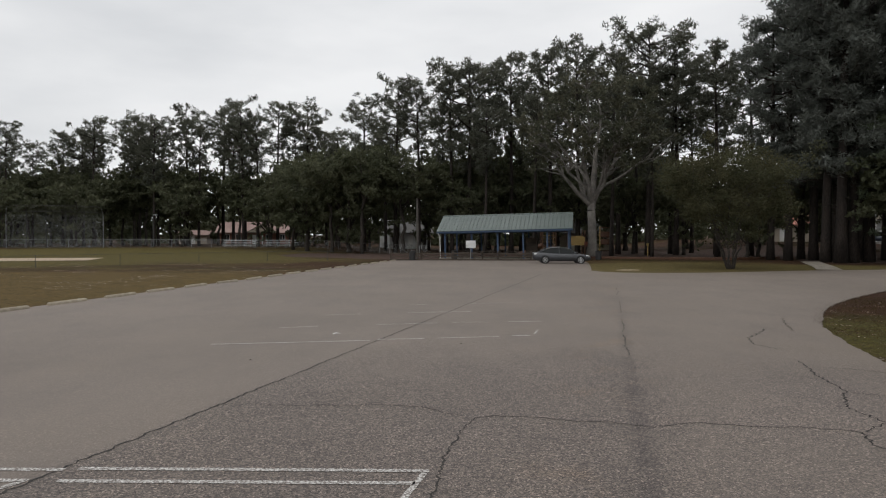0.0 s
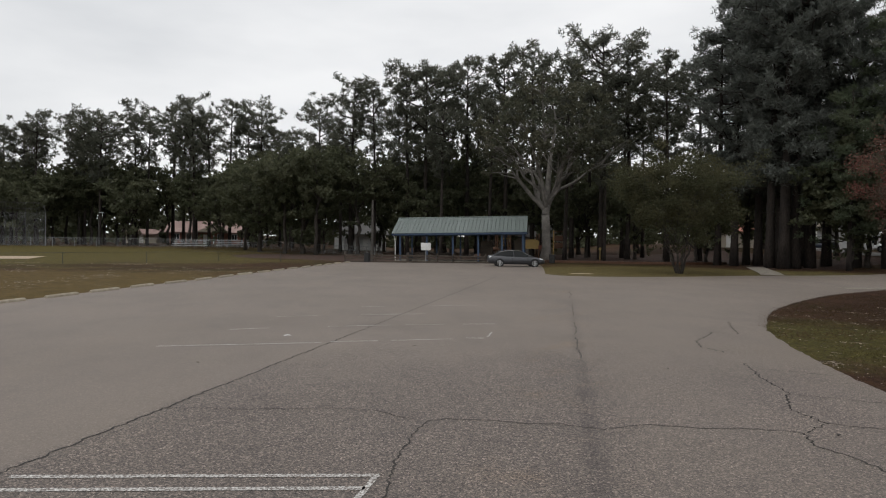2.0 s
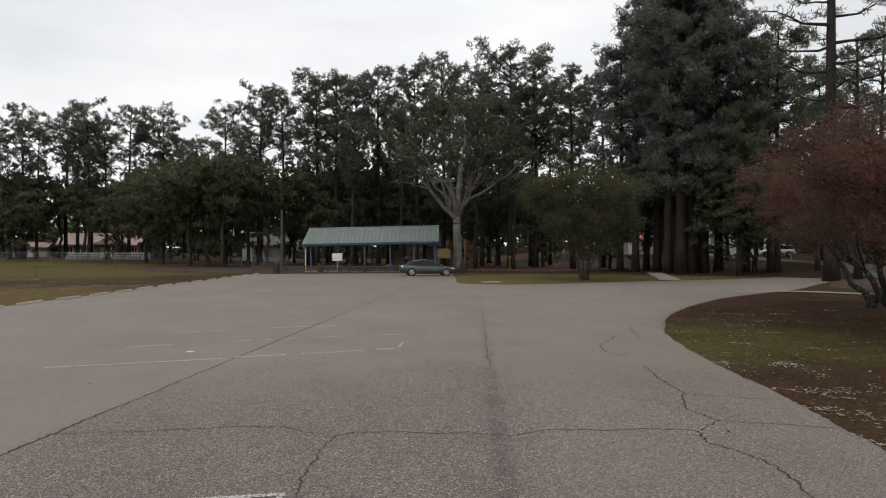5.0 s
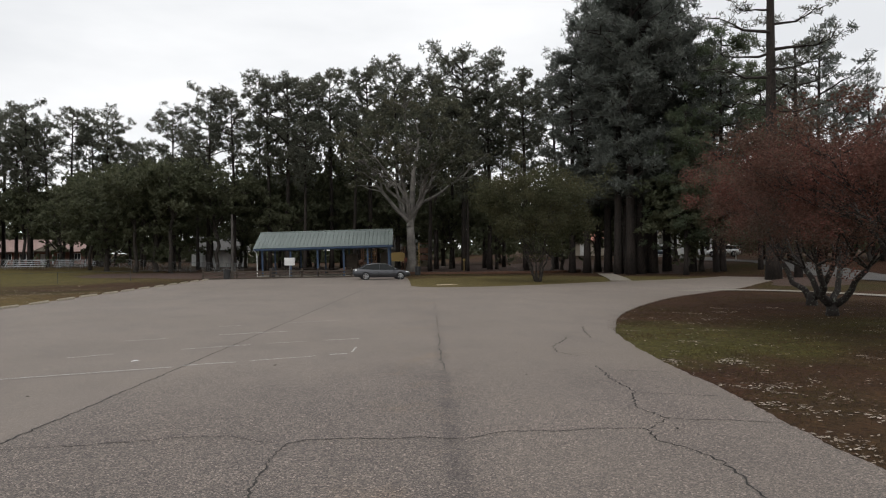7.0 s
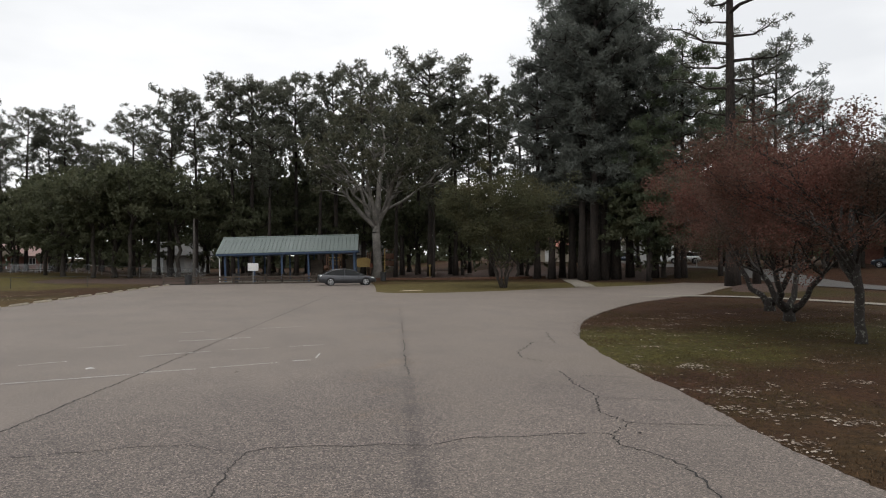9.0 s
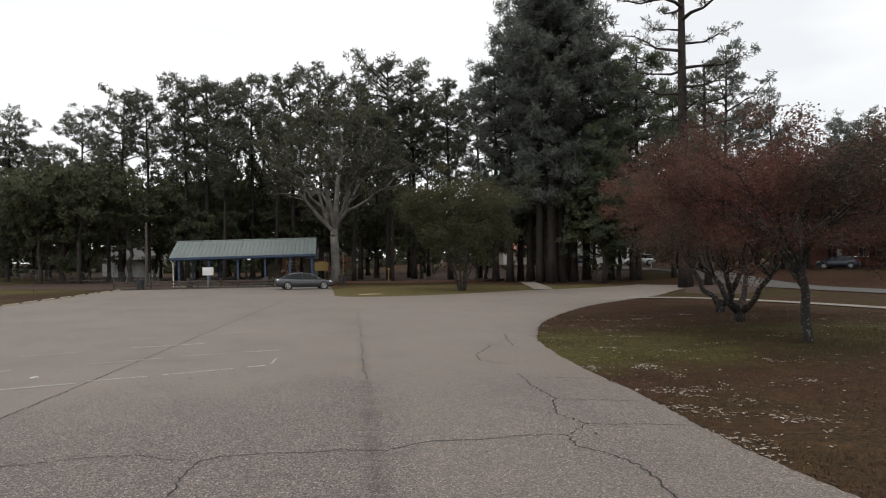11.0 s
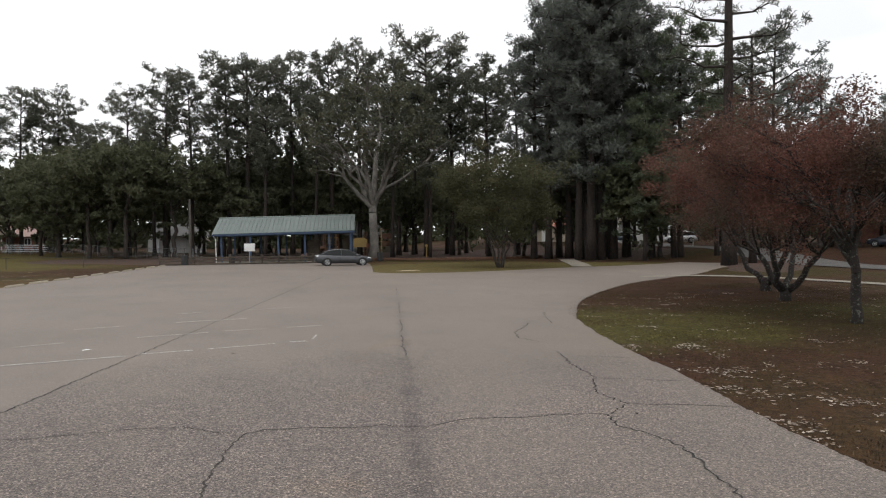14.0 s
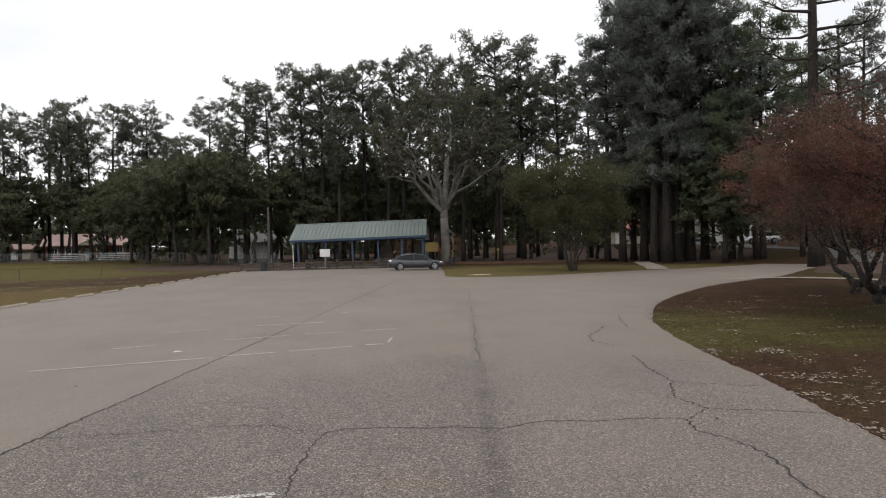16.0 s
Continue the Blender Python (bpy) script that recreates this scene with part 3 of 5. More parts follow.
LINES = [
    ([(-9.5, 7.2), (-4.2, 7.07)], 0.09), ([(-4.06, 7.11), (-0.24, 7.05)], 0.09), ([(-4.09, 6.73), (-0.38, 6.68)], 0.09), ([(-9.5, 6.86), (-4.4, 6.74)], 0.09),
    ([(-0.29, 6.98), (-0.47, 6.29), (-0.72, 5.3)], 0.07), ([(-4.45, 6.7), (-4.75, 6.2)], 0.09),
    ([(-5.48, 15.59), (-1.84, 16.22)], 0.085), ([(-1.69, 16.38), (-0.52, 16.53)], 0.085), ([(-0.23, 16.6), (1.32, 16.9)], 0.06), ([(1.68, 17.05), (2.13, 17.05)], 0.09),
    ([(2.27, 17.3), (2.5, 18.15)], 0.05), ([(-4.57, 18.41), (-3.58, 18.8)], 0.07), ([(-2.0, 19.14), (-0.22, 19.54)], 0.06), ([(0.19, 19.68), (1.3, 19.78)], 0.05), ([(1.86, 19.83), (2.88, 19.97)], 0.07),
    ([(-3.83, 21.46), (-2.61, 21.79)], 0.06), ([(-1.23, 22.2), (0.89, 22.5)], 0.085), ([(-1.34, 24.67), (-0.56, 24.85)], 0.06), ([(0.9, 25.12), (2.95, 25.58)], 0.05),
]
for k, (line, wide) in enumerate(LINES):
    tagged(part("parking_line", strip(line, wide, 0.006, 0.004, False, k + 60, 0.12), PAINT), "worn white parking stall line", "parking line", "parking lines", "structure")


# ---- wheel stops ----
def wheel_stop():
    stop = thing("wheel_stop", Matrix(), "weathered concrete wheel stop at the edge of the lot", "wheel stop", "wheel stops along the lot")
    s = Shape()
    prof = [(-0.08, 0.0), (-0.075, 0.06), (-0.05, 0.105), (0.05, 0.105), (0.075, 0.06), (0.08, 0.0)]
    for y, k in ((-0.95, 0.75), (-0.9, 1.0), (0.9, 1.0), (0.95, 0.75)):
        s.v += [(a * k, y, b * k) for a, b in prof]
    for i in range(3):
        for k in range(5):
            a = 6 * i + k
            s.f.append((a, a + 1, a + 7, a + 6))
    s.f += [(5, 4, 3, 2, 1, 0), (18, 19, 20, 21, 22, 23)]
    part("body", s, STOPCONCRETE, stop)
    for y in (-0.6, 0.6):
        part("pin", Shape().tube([(0, y, 0.08), (0, y, 0.115)], 0.014, 6), STEEL, stop)
    return stop


random.seed(11)
first = wheel_stop()
for k in range(19):
    y = 16.85 + 2.78 * k
    m = pose(-17.5 + 0.2155 * (y - 10.0) + 0.24 + random.uniform(-0.08, 0.08), y, 0.0, 0, 0, -12.2 + random.uniform(-2.5, 2.5))
    if k == 0:
        first.matrix_basis = m
    else:
        copy_thing(first, m)


# ---- trees ----
def leaf_cards(rng, centres, radii, counts, length, width, tufts=0):
    """Small leaves scattered through clumps; with tufts, each clump is a knot of small sprays whose leaves point outwards."""
    s = Shape()
    allv = []
    for c, r, n in zip(centres, radii, counts):
        d = rng.normal(size=(n, 3))
        d /= np.linalg.norm(d, axis=1)[:, None]
        if tufts:
            k = rng.normal(size=(tufts, 3))
            k /= np.linalg.norm(k, axis=1)[:, None]
            k[:, 2] = k[:, 2] * 0.8 + 0.15
            hub = k * (rng.random((tufts, 1)) ** 0.5) * np.array(r) * 0.85
            own = rng.integers(0, tufts, n)
            p = np.array(c) + hub[own] + d * length * rng.uniform(0.25, 0.75, (n, 1))
            u = d + rng.normal(size=(n, 3)) * 0.25 + np.array([0, 0, 0.25])
        else:
            p = np.array(c) + d * (rng.random((n, 1)) ** 0.45) * np.array(r)
            u = rng.normal(size=(n, 3))
            u[:, 2] *= 0.7
        u /= np.linalg.norm(u, axis=1)[:, None]
        w = np.cross(u, rng.normal(size=(n, 3)))
        w /= np.linalg.norm(w, axis=1)[:, None] + 1e-6
        k = rng.uniform(0.6, 1.3, (n, 1))
        u, w = u * k * length / 2, w * k * width / 2
        allv.append(np.stack([p - u, p + w * 0.9 - u * 0.1, p + u, p - w * 0.9 - u * 0.1], 1).reshape(-1, 3))
    v = np.concatenate(allv)
    s.v = v.tolist()
    s.f = np.arange(len(v)).reshape(-1, 4).tolist()
    return s


def bend(rng, a, b, sag, n=5, wob=0.05):
    """A slightly crooked line from a to b that sags or lifts in its middle."""
    a, b = np.array(a, float), np.array(b, float)
    far = np.linalg.norm(b - a)
    out = []
    for i in range(n):
        t = i / (n - 1)
        p = a + (b - a) * t + np.array([0, 0, sag * 4 * t * (1 - t)])
        if 0 < i < n - 1:
            p += rng.normal(size=3) * far * wob
        out.append(tuple(p))
    return out


def pine(seed, height=24.0, base=0.45, spread=3.6, branches=26, radius=0.30, leaves=60, needle=NEEDLE, label="", clump=1.0, name="pine_tree", length=0.42, dead=4, up=0.3, cone=0.0, taper=0.86, width=0.3, along=(0.45, 0.72, 1.0), thick=1.0):
    """A tall pine: a long bare trunk, crooked limbs that fork, and pads of needle sprays; cone narrows the crown upwards, up lifts the limbs."""
    rng = np.random.default_rng(seed)
    tree = thing(name, Matrix(), label, "tree")
    wood = Shape()
    lean = rng.normal(size=2) * 0.25
    trunk = [(lean[0] * t * t + 0.06 * math.sin(5 * t + seed), lean[1] * t * t + 0.06 * math.cos(4 * t + seed), -0.2 + (height - 0.4) * t) for t in np.linspace(0, 1, 12)]
    wood.tube(trunk, [radius * (1.25 if i == 0 else 1.0) * (1 - taper * (i / 11) ** 1.2) for i in range(12)], 8)

    def at(z):
        t = min(max((z + 0.2) / (height - 0.4), 0), 1)
        return np.array([lean[0] * t * t, lean[1] * t * t, z])

    centres, radii, counts = [], [], []

    def pad(p, r):
        centres.append(p)
        radii.append((r, r, r * rng.uniform(0.75, 1.1)))
        counts.append(int(leaves * r * r * 2.0) + 12)

    turn = rng.random() * 6.283
    for k in range(branches):
        f = (k + rng.random()) / branches
        z = height * (base + (0.97 - base) * f)
        round_ = (0.45 + 1.1 * f) if f < 0.5 else math.sqrt(max(0.0, 1 - ((f - 0.5) / 0.5) ** 2.4)) + 0.16
        far = spread * (round_ * (1 - cone) + (1.08 - f) * cone) * rng.uniform(0.5, 1.2)
        turn += 2.4 + rng.normal() * 0.5
        tip = at(z) + np.array([math.cos(turn) * far, math.sin(turn) * far, far * (up + rng.uniform(-0.22, 0.22))])
        line = bend(rng, at(z), tip, -0.05 * far * thick, 5, 0.055 / thick ** 2)
        r0 = (0.03 + 0.018 * far) * thick
        wood.tube(line, [r0, r0 * 0.8, r0 * 0.6, r0 * 0.4, r0 * 0.2], 5, False)
        for t in (along if far > 1.6 else (0.65, 1.0)):
            i = min(int(t * 4), 3)
            p = np.array(line[i]) + (np.array(line[i + 1]) - np.array(line[i])) * (t * 4 - i)
            pad(p + rng.normal(size=3) * 0.22 + np.array([0, 0, 0.18]), clump * rng.uniform(0.5, 0.95))
            if far > 1.6 and rng.random() < 0.8:
                b = turn + rng.choice((-1, 1)) * rng.uniform(0.6, 1.2)
                q = p + np.array([math.cos(b), math.sin(b), rng.uniform(0.0, 0.5)]) * far * rng.uniform(0.2, 0.38)
                wood.tube([tuple(p), tuple((p + q) / 2 + rng.normal(size=3) * 0.06), tuple(q)], [r0 * 0.45, r0 * 0.3, r0 * 0.15], 3, False)
                pad(q + np.array([0, 0, 0.12]), clump * rng.uniform(0.4, 0.8))
    pad(at(height * 0.98), clump * 0.6)
    for k in range(dead):
        z = height * rng.uniform(base * 0.55, base)
        a, far = rng.random() * 6.283, rng.uniform(0.8, 2.2)
        wood.tube(bend(rng, at(z), at(z) + np.array([math.cos(a) * far, math.sin(a) * far, rng.uniform(-0.3, 0.5)]), 0.0, 4, 0.06), [0.04, 0.03, 0.02, 0.01], 4, False)
    part("trunk", wood, BARK_PINE, tree, "scaly brown bark", True)
    part("crown", leaf_cards(rng, centres, radii, counts, length, length * width, 9), needle, tree)
    return tree


def broadleaf(seed, height=13.0, trunk=2.5, radius=0.3, width=5.0, stems=1, limbs=9, clumps=80, leaves=70, size=0.32, clump=1.2, leaf=LEAF_OAK, bark=BARK_OAK, name="oak_tree", label="", low=0.25, open_top=0.0, flat=1.0, twigs=0, limb=(0.42, 0.62), rise_to=0.5, splay=(0.25, 0.5), bole=0.0, tufts=0, rugged=0.45, lift=(0.1, 0.95)):
    """A spreading tree: one or more stems, forking limbs and a crown of leaf clumps with gaps."""
    rng = np.random.default_rng(seed)
    tree = thing(name, Matrix(), label, "tree")
    wood = Shape()
    ends = []
    mid = height * (low + (1 - low) * 0.5)
    half = height * (1 - low) * 0.5
    forks = []
    for s in range(stems):
        a = 6.283 * (s + rng.random() * 0.6) / max(stems, 1)
        out = 0 if stems == 1 else trunk * rng.uniform(*splay)
        top = (math.cos(a) * out, math.sin(a) * out, trunk * rng.uniform(0.85, 1.1))
        foot = (math.cos(a) * 0.12 * (stems > 1), math.sin(a) * 0.12 * (stems > 1), bole - 0.15)
        line = bend(rng, foot, top, -0.12 * out, 5, 0.03)
        wood.tube(line, [radius * 1.35, radius * 1.02, radius * 0.95, radius * 0.9, radius * 0.85], 9)
        forks.append((top, a, radius * 0.85))
    if bole:
        wood.tube([(0, 0, -0.15), (0.02, 0.01, bole * 0.4), (0, 0, bole), (0, 0, bole + 0.12)], [radius * 2.3, radius * 1.75, radius * 1.7, radius * 1.1], 10)
    lead = None
    if stems == 1:
        foot = forks[0][0]
        lead = bend(rng, foot, (rng.normal() * width * 0.12, rng.normal() * width * 0.12, height * 0.8), 0, 7, 0.02)
        wood.tube(lead, [radius * 0.86 * (1 - 0.88 * i / 6) for i in range(7)], 7, False)
    for k in range(limbs):
        top, a0, r0 = forks[k % len(forks)]
        if lead is not None:
            i = rise_to * 6 * (k / limbs)
            low_p, up_p = np.array(lead[int(i)]), np.array(lead[int(i) + 1])
            top = tuple(low_p + (up_p - low_p) * (i - int(i)))
            r0 = radius * 0.86 * (1 - 0.88 * i / 6)
        a = 6.283 * (k + rng.random() * 0.7) / limbs if stems == 1 else a0 + rng.normal() * 0.9
        u = rng.uniform(*lift)
        rise = mid + half * u * 0.75
        far = width * math.sqrt(max(0.05, 1 - (u * 0.8) ** 2)) * rng.uniform(0.6, 0.85)
        tip = np.array([math.cos(a) * far, math.sin(a) * far, rise])
        line = bend(rng, top, tip, far * 0.06, 6, 0.045)
        rr = r0 * rng.uniform(*limb)
        wood.tube(line, [rr, rr * 0.85, rr * 0.65, rr * 0.48, rr * 0.3, rr * 0.14], 6, False)
        ends.append(line[-1])
        for j in (2, 3, 4):
            for _ in range(2 + twigs):
                b = a + rng.normal() * 0.9
                q = np.array(line[j]) + np.array([math.cos(b), math.sin(b), rng.uniform(0.1, 1.0)]) * width * rng.uniform(0.2, 0.42)
                sub = bend(rng, line[j], q, 0.05, 4, 0.06)
                wood.tube(sub, [rr * 0.4, rr * 0.28, rr * 0.17, rr * 0.06], 4, False)
                ends.append(sub[-1])
    centres, radii, counts = [], [], []
    for k in range(clumps):
        if k < len(ends):
            p = np.array(ends[k]) + rng.normal(size=3) * 0.15
        else:
            d = rng.normal(size=3)
            d /= np.linalg.norm(d)
            p = np.array([0, 0, mid]) + d * np.array([width, width, half * flat]) * rng.uniform(0.5, 1.0) * (0.86 + rugged * noise.noise((d[0] * 1.9 + seed, d[1] * 1.9, d[2] * 1.9)))
            if d[2] < -0.4 and rng.random() < 0.5:
                p[2] = mid - half * 0.3
        r = clump * rng.uniform(0.6, 1.1)
        p[2] = min(p[2], height - r * 0.6 - rng.random() * 0.06 * height)
        if rng.random() < open_top:
            continue
        centres.append(p)
        radii.append((r, r, r * 0.7))
        counts.append(int(leaves * rng.uniform(0.7, 1.2)))
    part("trunk", wood, bark, tree, smooth=True)
    part("crown", leaf_cards(rng, centres, radii, counts, size, size * 0.6, tufts), leaf, tree)
    return tree


def plant(models, spots, seed, group):
    """Copies of the model trees, scaled to the height wanted at each spot; each model stands at its first spot."""
    rng = random.Random(seed)
    used = set()
    for k, (x, y, h) in enumerate(spots):
        own, tall = models[k % len(models)]
        f = h / tall
        m = Matrix.Translation((x, y, gz(x, y) - 0.02)) @ pose(0, 0, 0, 0, 0, rng.uniform(0, 360)) @ Matrix.Diagonal((f * rng.uniform(0.92, 1.1), f * rng.uniform(0.92, 1.1), f, 1))
        if own.name in used:
            made = tagged(copy_thing(own, m), group=group)
            made.matrix_basis = m
        else:
            own.matrix_basis = m
            tagged(own, group=group)
            used.add(own.name)


PINE_LABEL = "tall pine with a long bare trunk and tufted crown"
pines = [(pine(100 + k, 24, (0.50, 0.56, 0.44, 0.58, 0.52, 0.42)[k], (3.2, 3.0, 3.6, 2.8, 3.3, 3.7)[k], (30, 26, 34, 24, 29, 36)[k], label=PINE_LABEL, clump=(1.1, 1.05, 1.1, 1.0, 1.05, 1.15)[k], leaves=52, length=0.38, width=0.3, up=0.5), 24) for k in range(6)]
LEFT_PINES = [(x * 1.19, y * 1.19, (h - 2.5) * 1.19 + 2.0) for x, y, h in [(-67, 97, 17), (-60, 94, 18), (-57, 103, 17.5), (-50.7, 99.6, 19.3), (-49, 109, 21.5), (-42.6, 101, 19.4), (-39.7, 106.6, 22.3), (-35.8, 112, 23.2), (-30.1, 103.4, 22.7), (-26.2, 108.6, 23.5), (-21.1, 107.6, 22.7), (-54, 106, 18), (-46, 104, 18), (-33, 108, 20), (-75, 96, 17), (-82, 92, 18), (-64, 99, 16), (-53, 101, 17.5), (-44, 106, 19), (-37, 104, 20), (-32, 111, 21), (-28, 104, 20), (-23.5, 110, 21), (-18.5, 109, 19), (-47.5, 107, 19.5), (-61, 102, 16)]]
MID_PINES = [(-17.9, 118, 19.5), (-11.8, 103, 22.5), (-6.7, 97.4, 24.4), (-3.3, 95.6, 23.4), (1.2, 94, 25.4), (3.6, 93.2, 25.9), (6.4, 99.5, 26.3), (9.7, 97.2, 27.7), (14.7, 93.5, 27.2), (18.8, 95, 29.4), (23.2, 90.7, 27.2), (25.9, 86, 29.0), (29.6, 86.7, 26.9), (32.5, 81, 25.0)]
plant(pines, LEFT_PINES, 1, "pines behind the ball field")
more = [(copy_thing(p, Matrix()), h) for p, h in pines]
plant(more, MID_PINES, 2, "pines behind the shelter")
FILL_PINES = [(12, 104, 25), (17, 101, 24), (21.5, 99, 26), (27, 96, 25), (31, 93, 23), (36, 90, 24), (-9, 108, 20), (0, 106, 22), (38, 84, 25), (35, 96, 22), (5.5, 88, 19), (20.5, 83, 21), (24.5, 80, 17), (12.0, 90, 21)]
more = [(copy_thing(p, Matrix()), h) for p, h in pines]
plant(more, FILL_PINES, 3, "pines behind the shelter")
dense = [(pine(200 + k, 30, 0.22, 4.3, 62, 0.42, 50, NEEDLE_HAZED, "tall dense dark pine with foliage low down its trunk", 1.15, length=0.46, dead=6, width=0.2, up=0.22, cone=0.35, along=(0.55, 0.78, 1.0)), 30) for k in range(3)]
DENSE = [(38.2, 70.3, 34), (36.9, 65.6, 33), (37.3, 64.0, 36), (38.7, 64.3, 36), (40.4, 64.5, 35), (39.5, 68.6, 33), (41.4, 67.4, 34), (42.5, 65.4, 30), (38.5, 73.5, 29), (43.8, 62.6, 27), (45.0, 60.4, 23), (35.6, 70.5, 30), (34.6, 72.0, 26)]
plant(dense, DENSE, 4, "stand of dense pines")
green = [(pine(230, 23, 0.17, 5.0, 44, 0.3, 60, NEEDLE_GREEN, "green pine with drooping feathery lower limbs", 1.2, length=0.46, dead=5, width=0.2, up=0.02, cone=0.55), 23)]
plant(green, [(45.6, 60.2, 25), (48.6, 58.2, 20), (41.0, 59.6, 17)], 14, "stand of dense pines")
lone = [(pine(303, 34, 0.40, 4.9, 30, 0.52, 56, NEEDLE, "very tall pine with long crooked open limbs", 0.75, length=0.36, width=0.22, dead=7, taper=0.76, thick=1.5, up=0.16, cone=0.2, along=(0.55, 0.78, 1.0)), 34)]
plant(lone, [(41.0, 47.6, 34.5), (43.6, 47.8, 20)], 5, "pines in the straw bed")
cedar = [(pine(310 + k, 20, 0.12, 3.7, 36, 0.26, 75, NEEDLE_HAZED, "dark conifer with ragged upswept limbs", 1.0, length=0.36, width=0.24, up=0.55, cone=0.5), 20) for k in range(2)]
plant(cedar, [(x * 1.24, y * 1.24, h * 1.17) for x, y, h in [(48.5, 50.6, 22.4), (53.0, 49.4, 18.4), (56.5, 57, 19), (66, 53.5, 17), (72, 54, 18), (61, 50, 14), (78, 50, 17), (70, 45, 15), (46, 62, 19), (47.5, 55, 18), (51, 57, 17.5), (57, 52, 15), (60, 47, 15), (64, 43, 15), (52, 62, 18)]], 6, "conifers beyond the street")

oaks = [(broadleaf(400 + k, 13, 2.6, 0.3, label="rounded dark green evergreen oak", clumps=170, leaves=72, low=0.04, size=0.42, clump=1.45, width=6.0, tufts=7), 13) for k in range(3)]
clear = [(broadleaf(420 + k, 17, 5.6, 0.26, 5.6, label="tall evergreen oak with a bare lower trunk", clumps=140, leaves=62, low=0.22, size=0.48, clump=1.6, tufts=7), 17) for k in range(3)]
FIELD_OAKS = [(x * 1.24, y * 1.24, h) for x, y, h in [(-58, 96, 14.5), (-52.6, 97, 14), (-48, 103, 16), (-41.3, 103.8, 17), (-34.5, 105.5, 16), (-26, 104, 16), (-30, 101, 15), (-38, 101, 15), (-45, 100, 14.5), (-66, 95, 14), (-75, 92, 14), (-63, 100, 14), (-21, 101, 17)]]
FIELD_OAKS += [(-22.5, 103, 14), (-15.5, 95, 15.6), (-10.9, 92.3, 16.4), (-5.5, 94, 16), (0.5, 98, 15.5)]
FIELD_OAKS += [(-96 + 6.0 * k, 122 + 4 * math.sin(1.9 * k), 15.5 + 1.5 * math.sin(2.7 * k)) for k in range(9)]
FIELD_OAKS += [(-24 + 5.4 * k, 117 + 5 * math.sin(2.3 * k), 17.5 + 2 * math.sin(1.3 * k)) for k in range(13)]
plant(clear, FIELD_OAKS, 17, "evergreen oaks along the field")
OAKS = [(-19.6, 99, 12.8), (-13.2, 96, 14), (3.5, 95, 12), (8.3, 103, 19), (14, 99, 14), (20, 96, 14)]
plant(oaks, OAKS, 7, "evergreen oaks along the field")
under = [(broadleaf(440 + k, 13, 2.4, 0.26, 6.0, label="dark green understorey tree among the pines", limbs=6, clumps=75, leaves=58, low=0.05, size=0.62, clump=1.9, tufts=7, name="understorey_tree"), 13) for k in range(3)]
UNDER = [(26, 93, 13), (31, 88, 12), (37, 80, 11), (33, 74, 10), (40, 76, 12), (46, 80, 13), (52, 78, 12), (6, 108, 13), (-3, 112, 12), (-12, 112, 11), (-30, 118, 12), (-45, 118, 12), (-60, 112, 12), (-70, 108, 12), (58, 62, 11), (64, 60, 12), (72, 62, 12), (80, 58, 13), (70, 72, 11), (78, 76, 12), (54, 98, 12), (47, 100, 12), (44.5, 62.0, 13), (41.5, 60.2, 11), (74, 50, 12), (86, 60, 13), (76, 46, 13), (66, 40, 12), (74, 38, 12), (60, 70, 9), (70, 96, 12), (80, 92, 13), (84, 106, 14), (66, 118, 13), (52, 116, 13), (40, 112, 13), (30, 112, 13), (14, 118, 13), (4, 122, 13)]
UNDER += [(-88 + 5.6 * k, 128 + 5 * math.sin(2.1 * k), 11.5 + 2.2 * math.sin(1.7 * k)) for k in range(8)] + [(-30, 134, 10), (-24, 128, 11), (-17, 124, 11)]
plant(under, UNDER, 8, "understorey trees")


def far_woods():
    """A deep belt of woodland that closes the view behind the houses; an unseen arc is added behind the camera to
    darken reflections.
    """
    rng = np.random.default_rng(77)
    centres, radii, counts = [], [], []
    for k in range(4600):
        a = radians(rng.uniform(-80, 80) if k < 3300 else rng.uniform(80, 280))
        d = rng.uniform(162, 188) if k < 3300 else rng.uniform(95, 120)
        x, y = d * math.sin(a), d * math.cos(a)
        top = 11 + 4 * noise.noise((x * 0.06, y * 0.06, 2.0)) + 2 * noise.noise((x * 0.25, y * 0.25, 5.0))
        z = gz(x, y) + (rng.random() ** 1.15) * top
        r = rng.uniform(1.3, 2.4)
        centres.append((x, y, z))
        radii.append((r, r, r * 0.8))
        counts.append(22)
    tagged(part("far_woods", leaf_cards(rng, centres, radii, counts, 1.5, 1.1), LEAF_OAK), "dark belt of distant evergreen woods, with an added unseen arc behind the camera", "woods", kind="stuff")


far_woods()

sycamore = broadleaf(506, 23, 5.6, 0.52, 9.6, limbs=11, clumps=300, leaves=66, size=0.36, clump=1.3, leaf=LEAF_SYC, bark=BARK_PALE, name="sycamore_tree", limb=(0.5, 0.66), rise_to=0.12, label="big tree with pale smooth limbs and thinning olive leaves", low=0.30, open_top=0.15, twigs=1, tufts=6, lift=(-0.35, 0.75))
sycamore.matrix_basis = pose(16.6, 76.5, 0, 0, 0, 40)
myrtle = broadleaf(511, 10.3, 1.7, 0.09, 5.6, stems=7, limbs=18, clumps=330, leaves=110, size=0.2, clump=1.0, leaf=LEAF_MYRTLE, bark=BARK_OAK, name="crape_myrtle", label="many-stemmed crape myrtle with dull green twiggy crown", low=0.16, twigs=1)
myrtle.matrix_basis = pose(22.2, 52.6, -0.03, 0, 0, 15)
reds = [((17.75, 15.25), 6.6, 5.2, 1, 525, 0.15, 1.7, 0.0), ((21.2, 21.4), 6.5, 5.7, 4, 522, 0.12, 1.8, 0.6), ((24.3, 25.7), 6.7, 4.8, 2, 523, 0.13, 2.2, 0.5)]
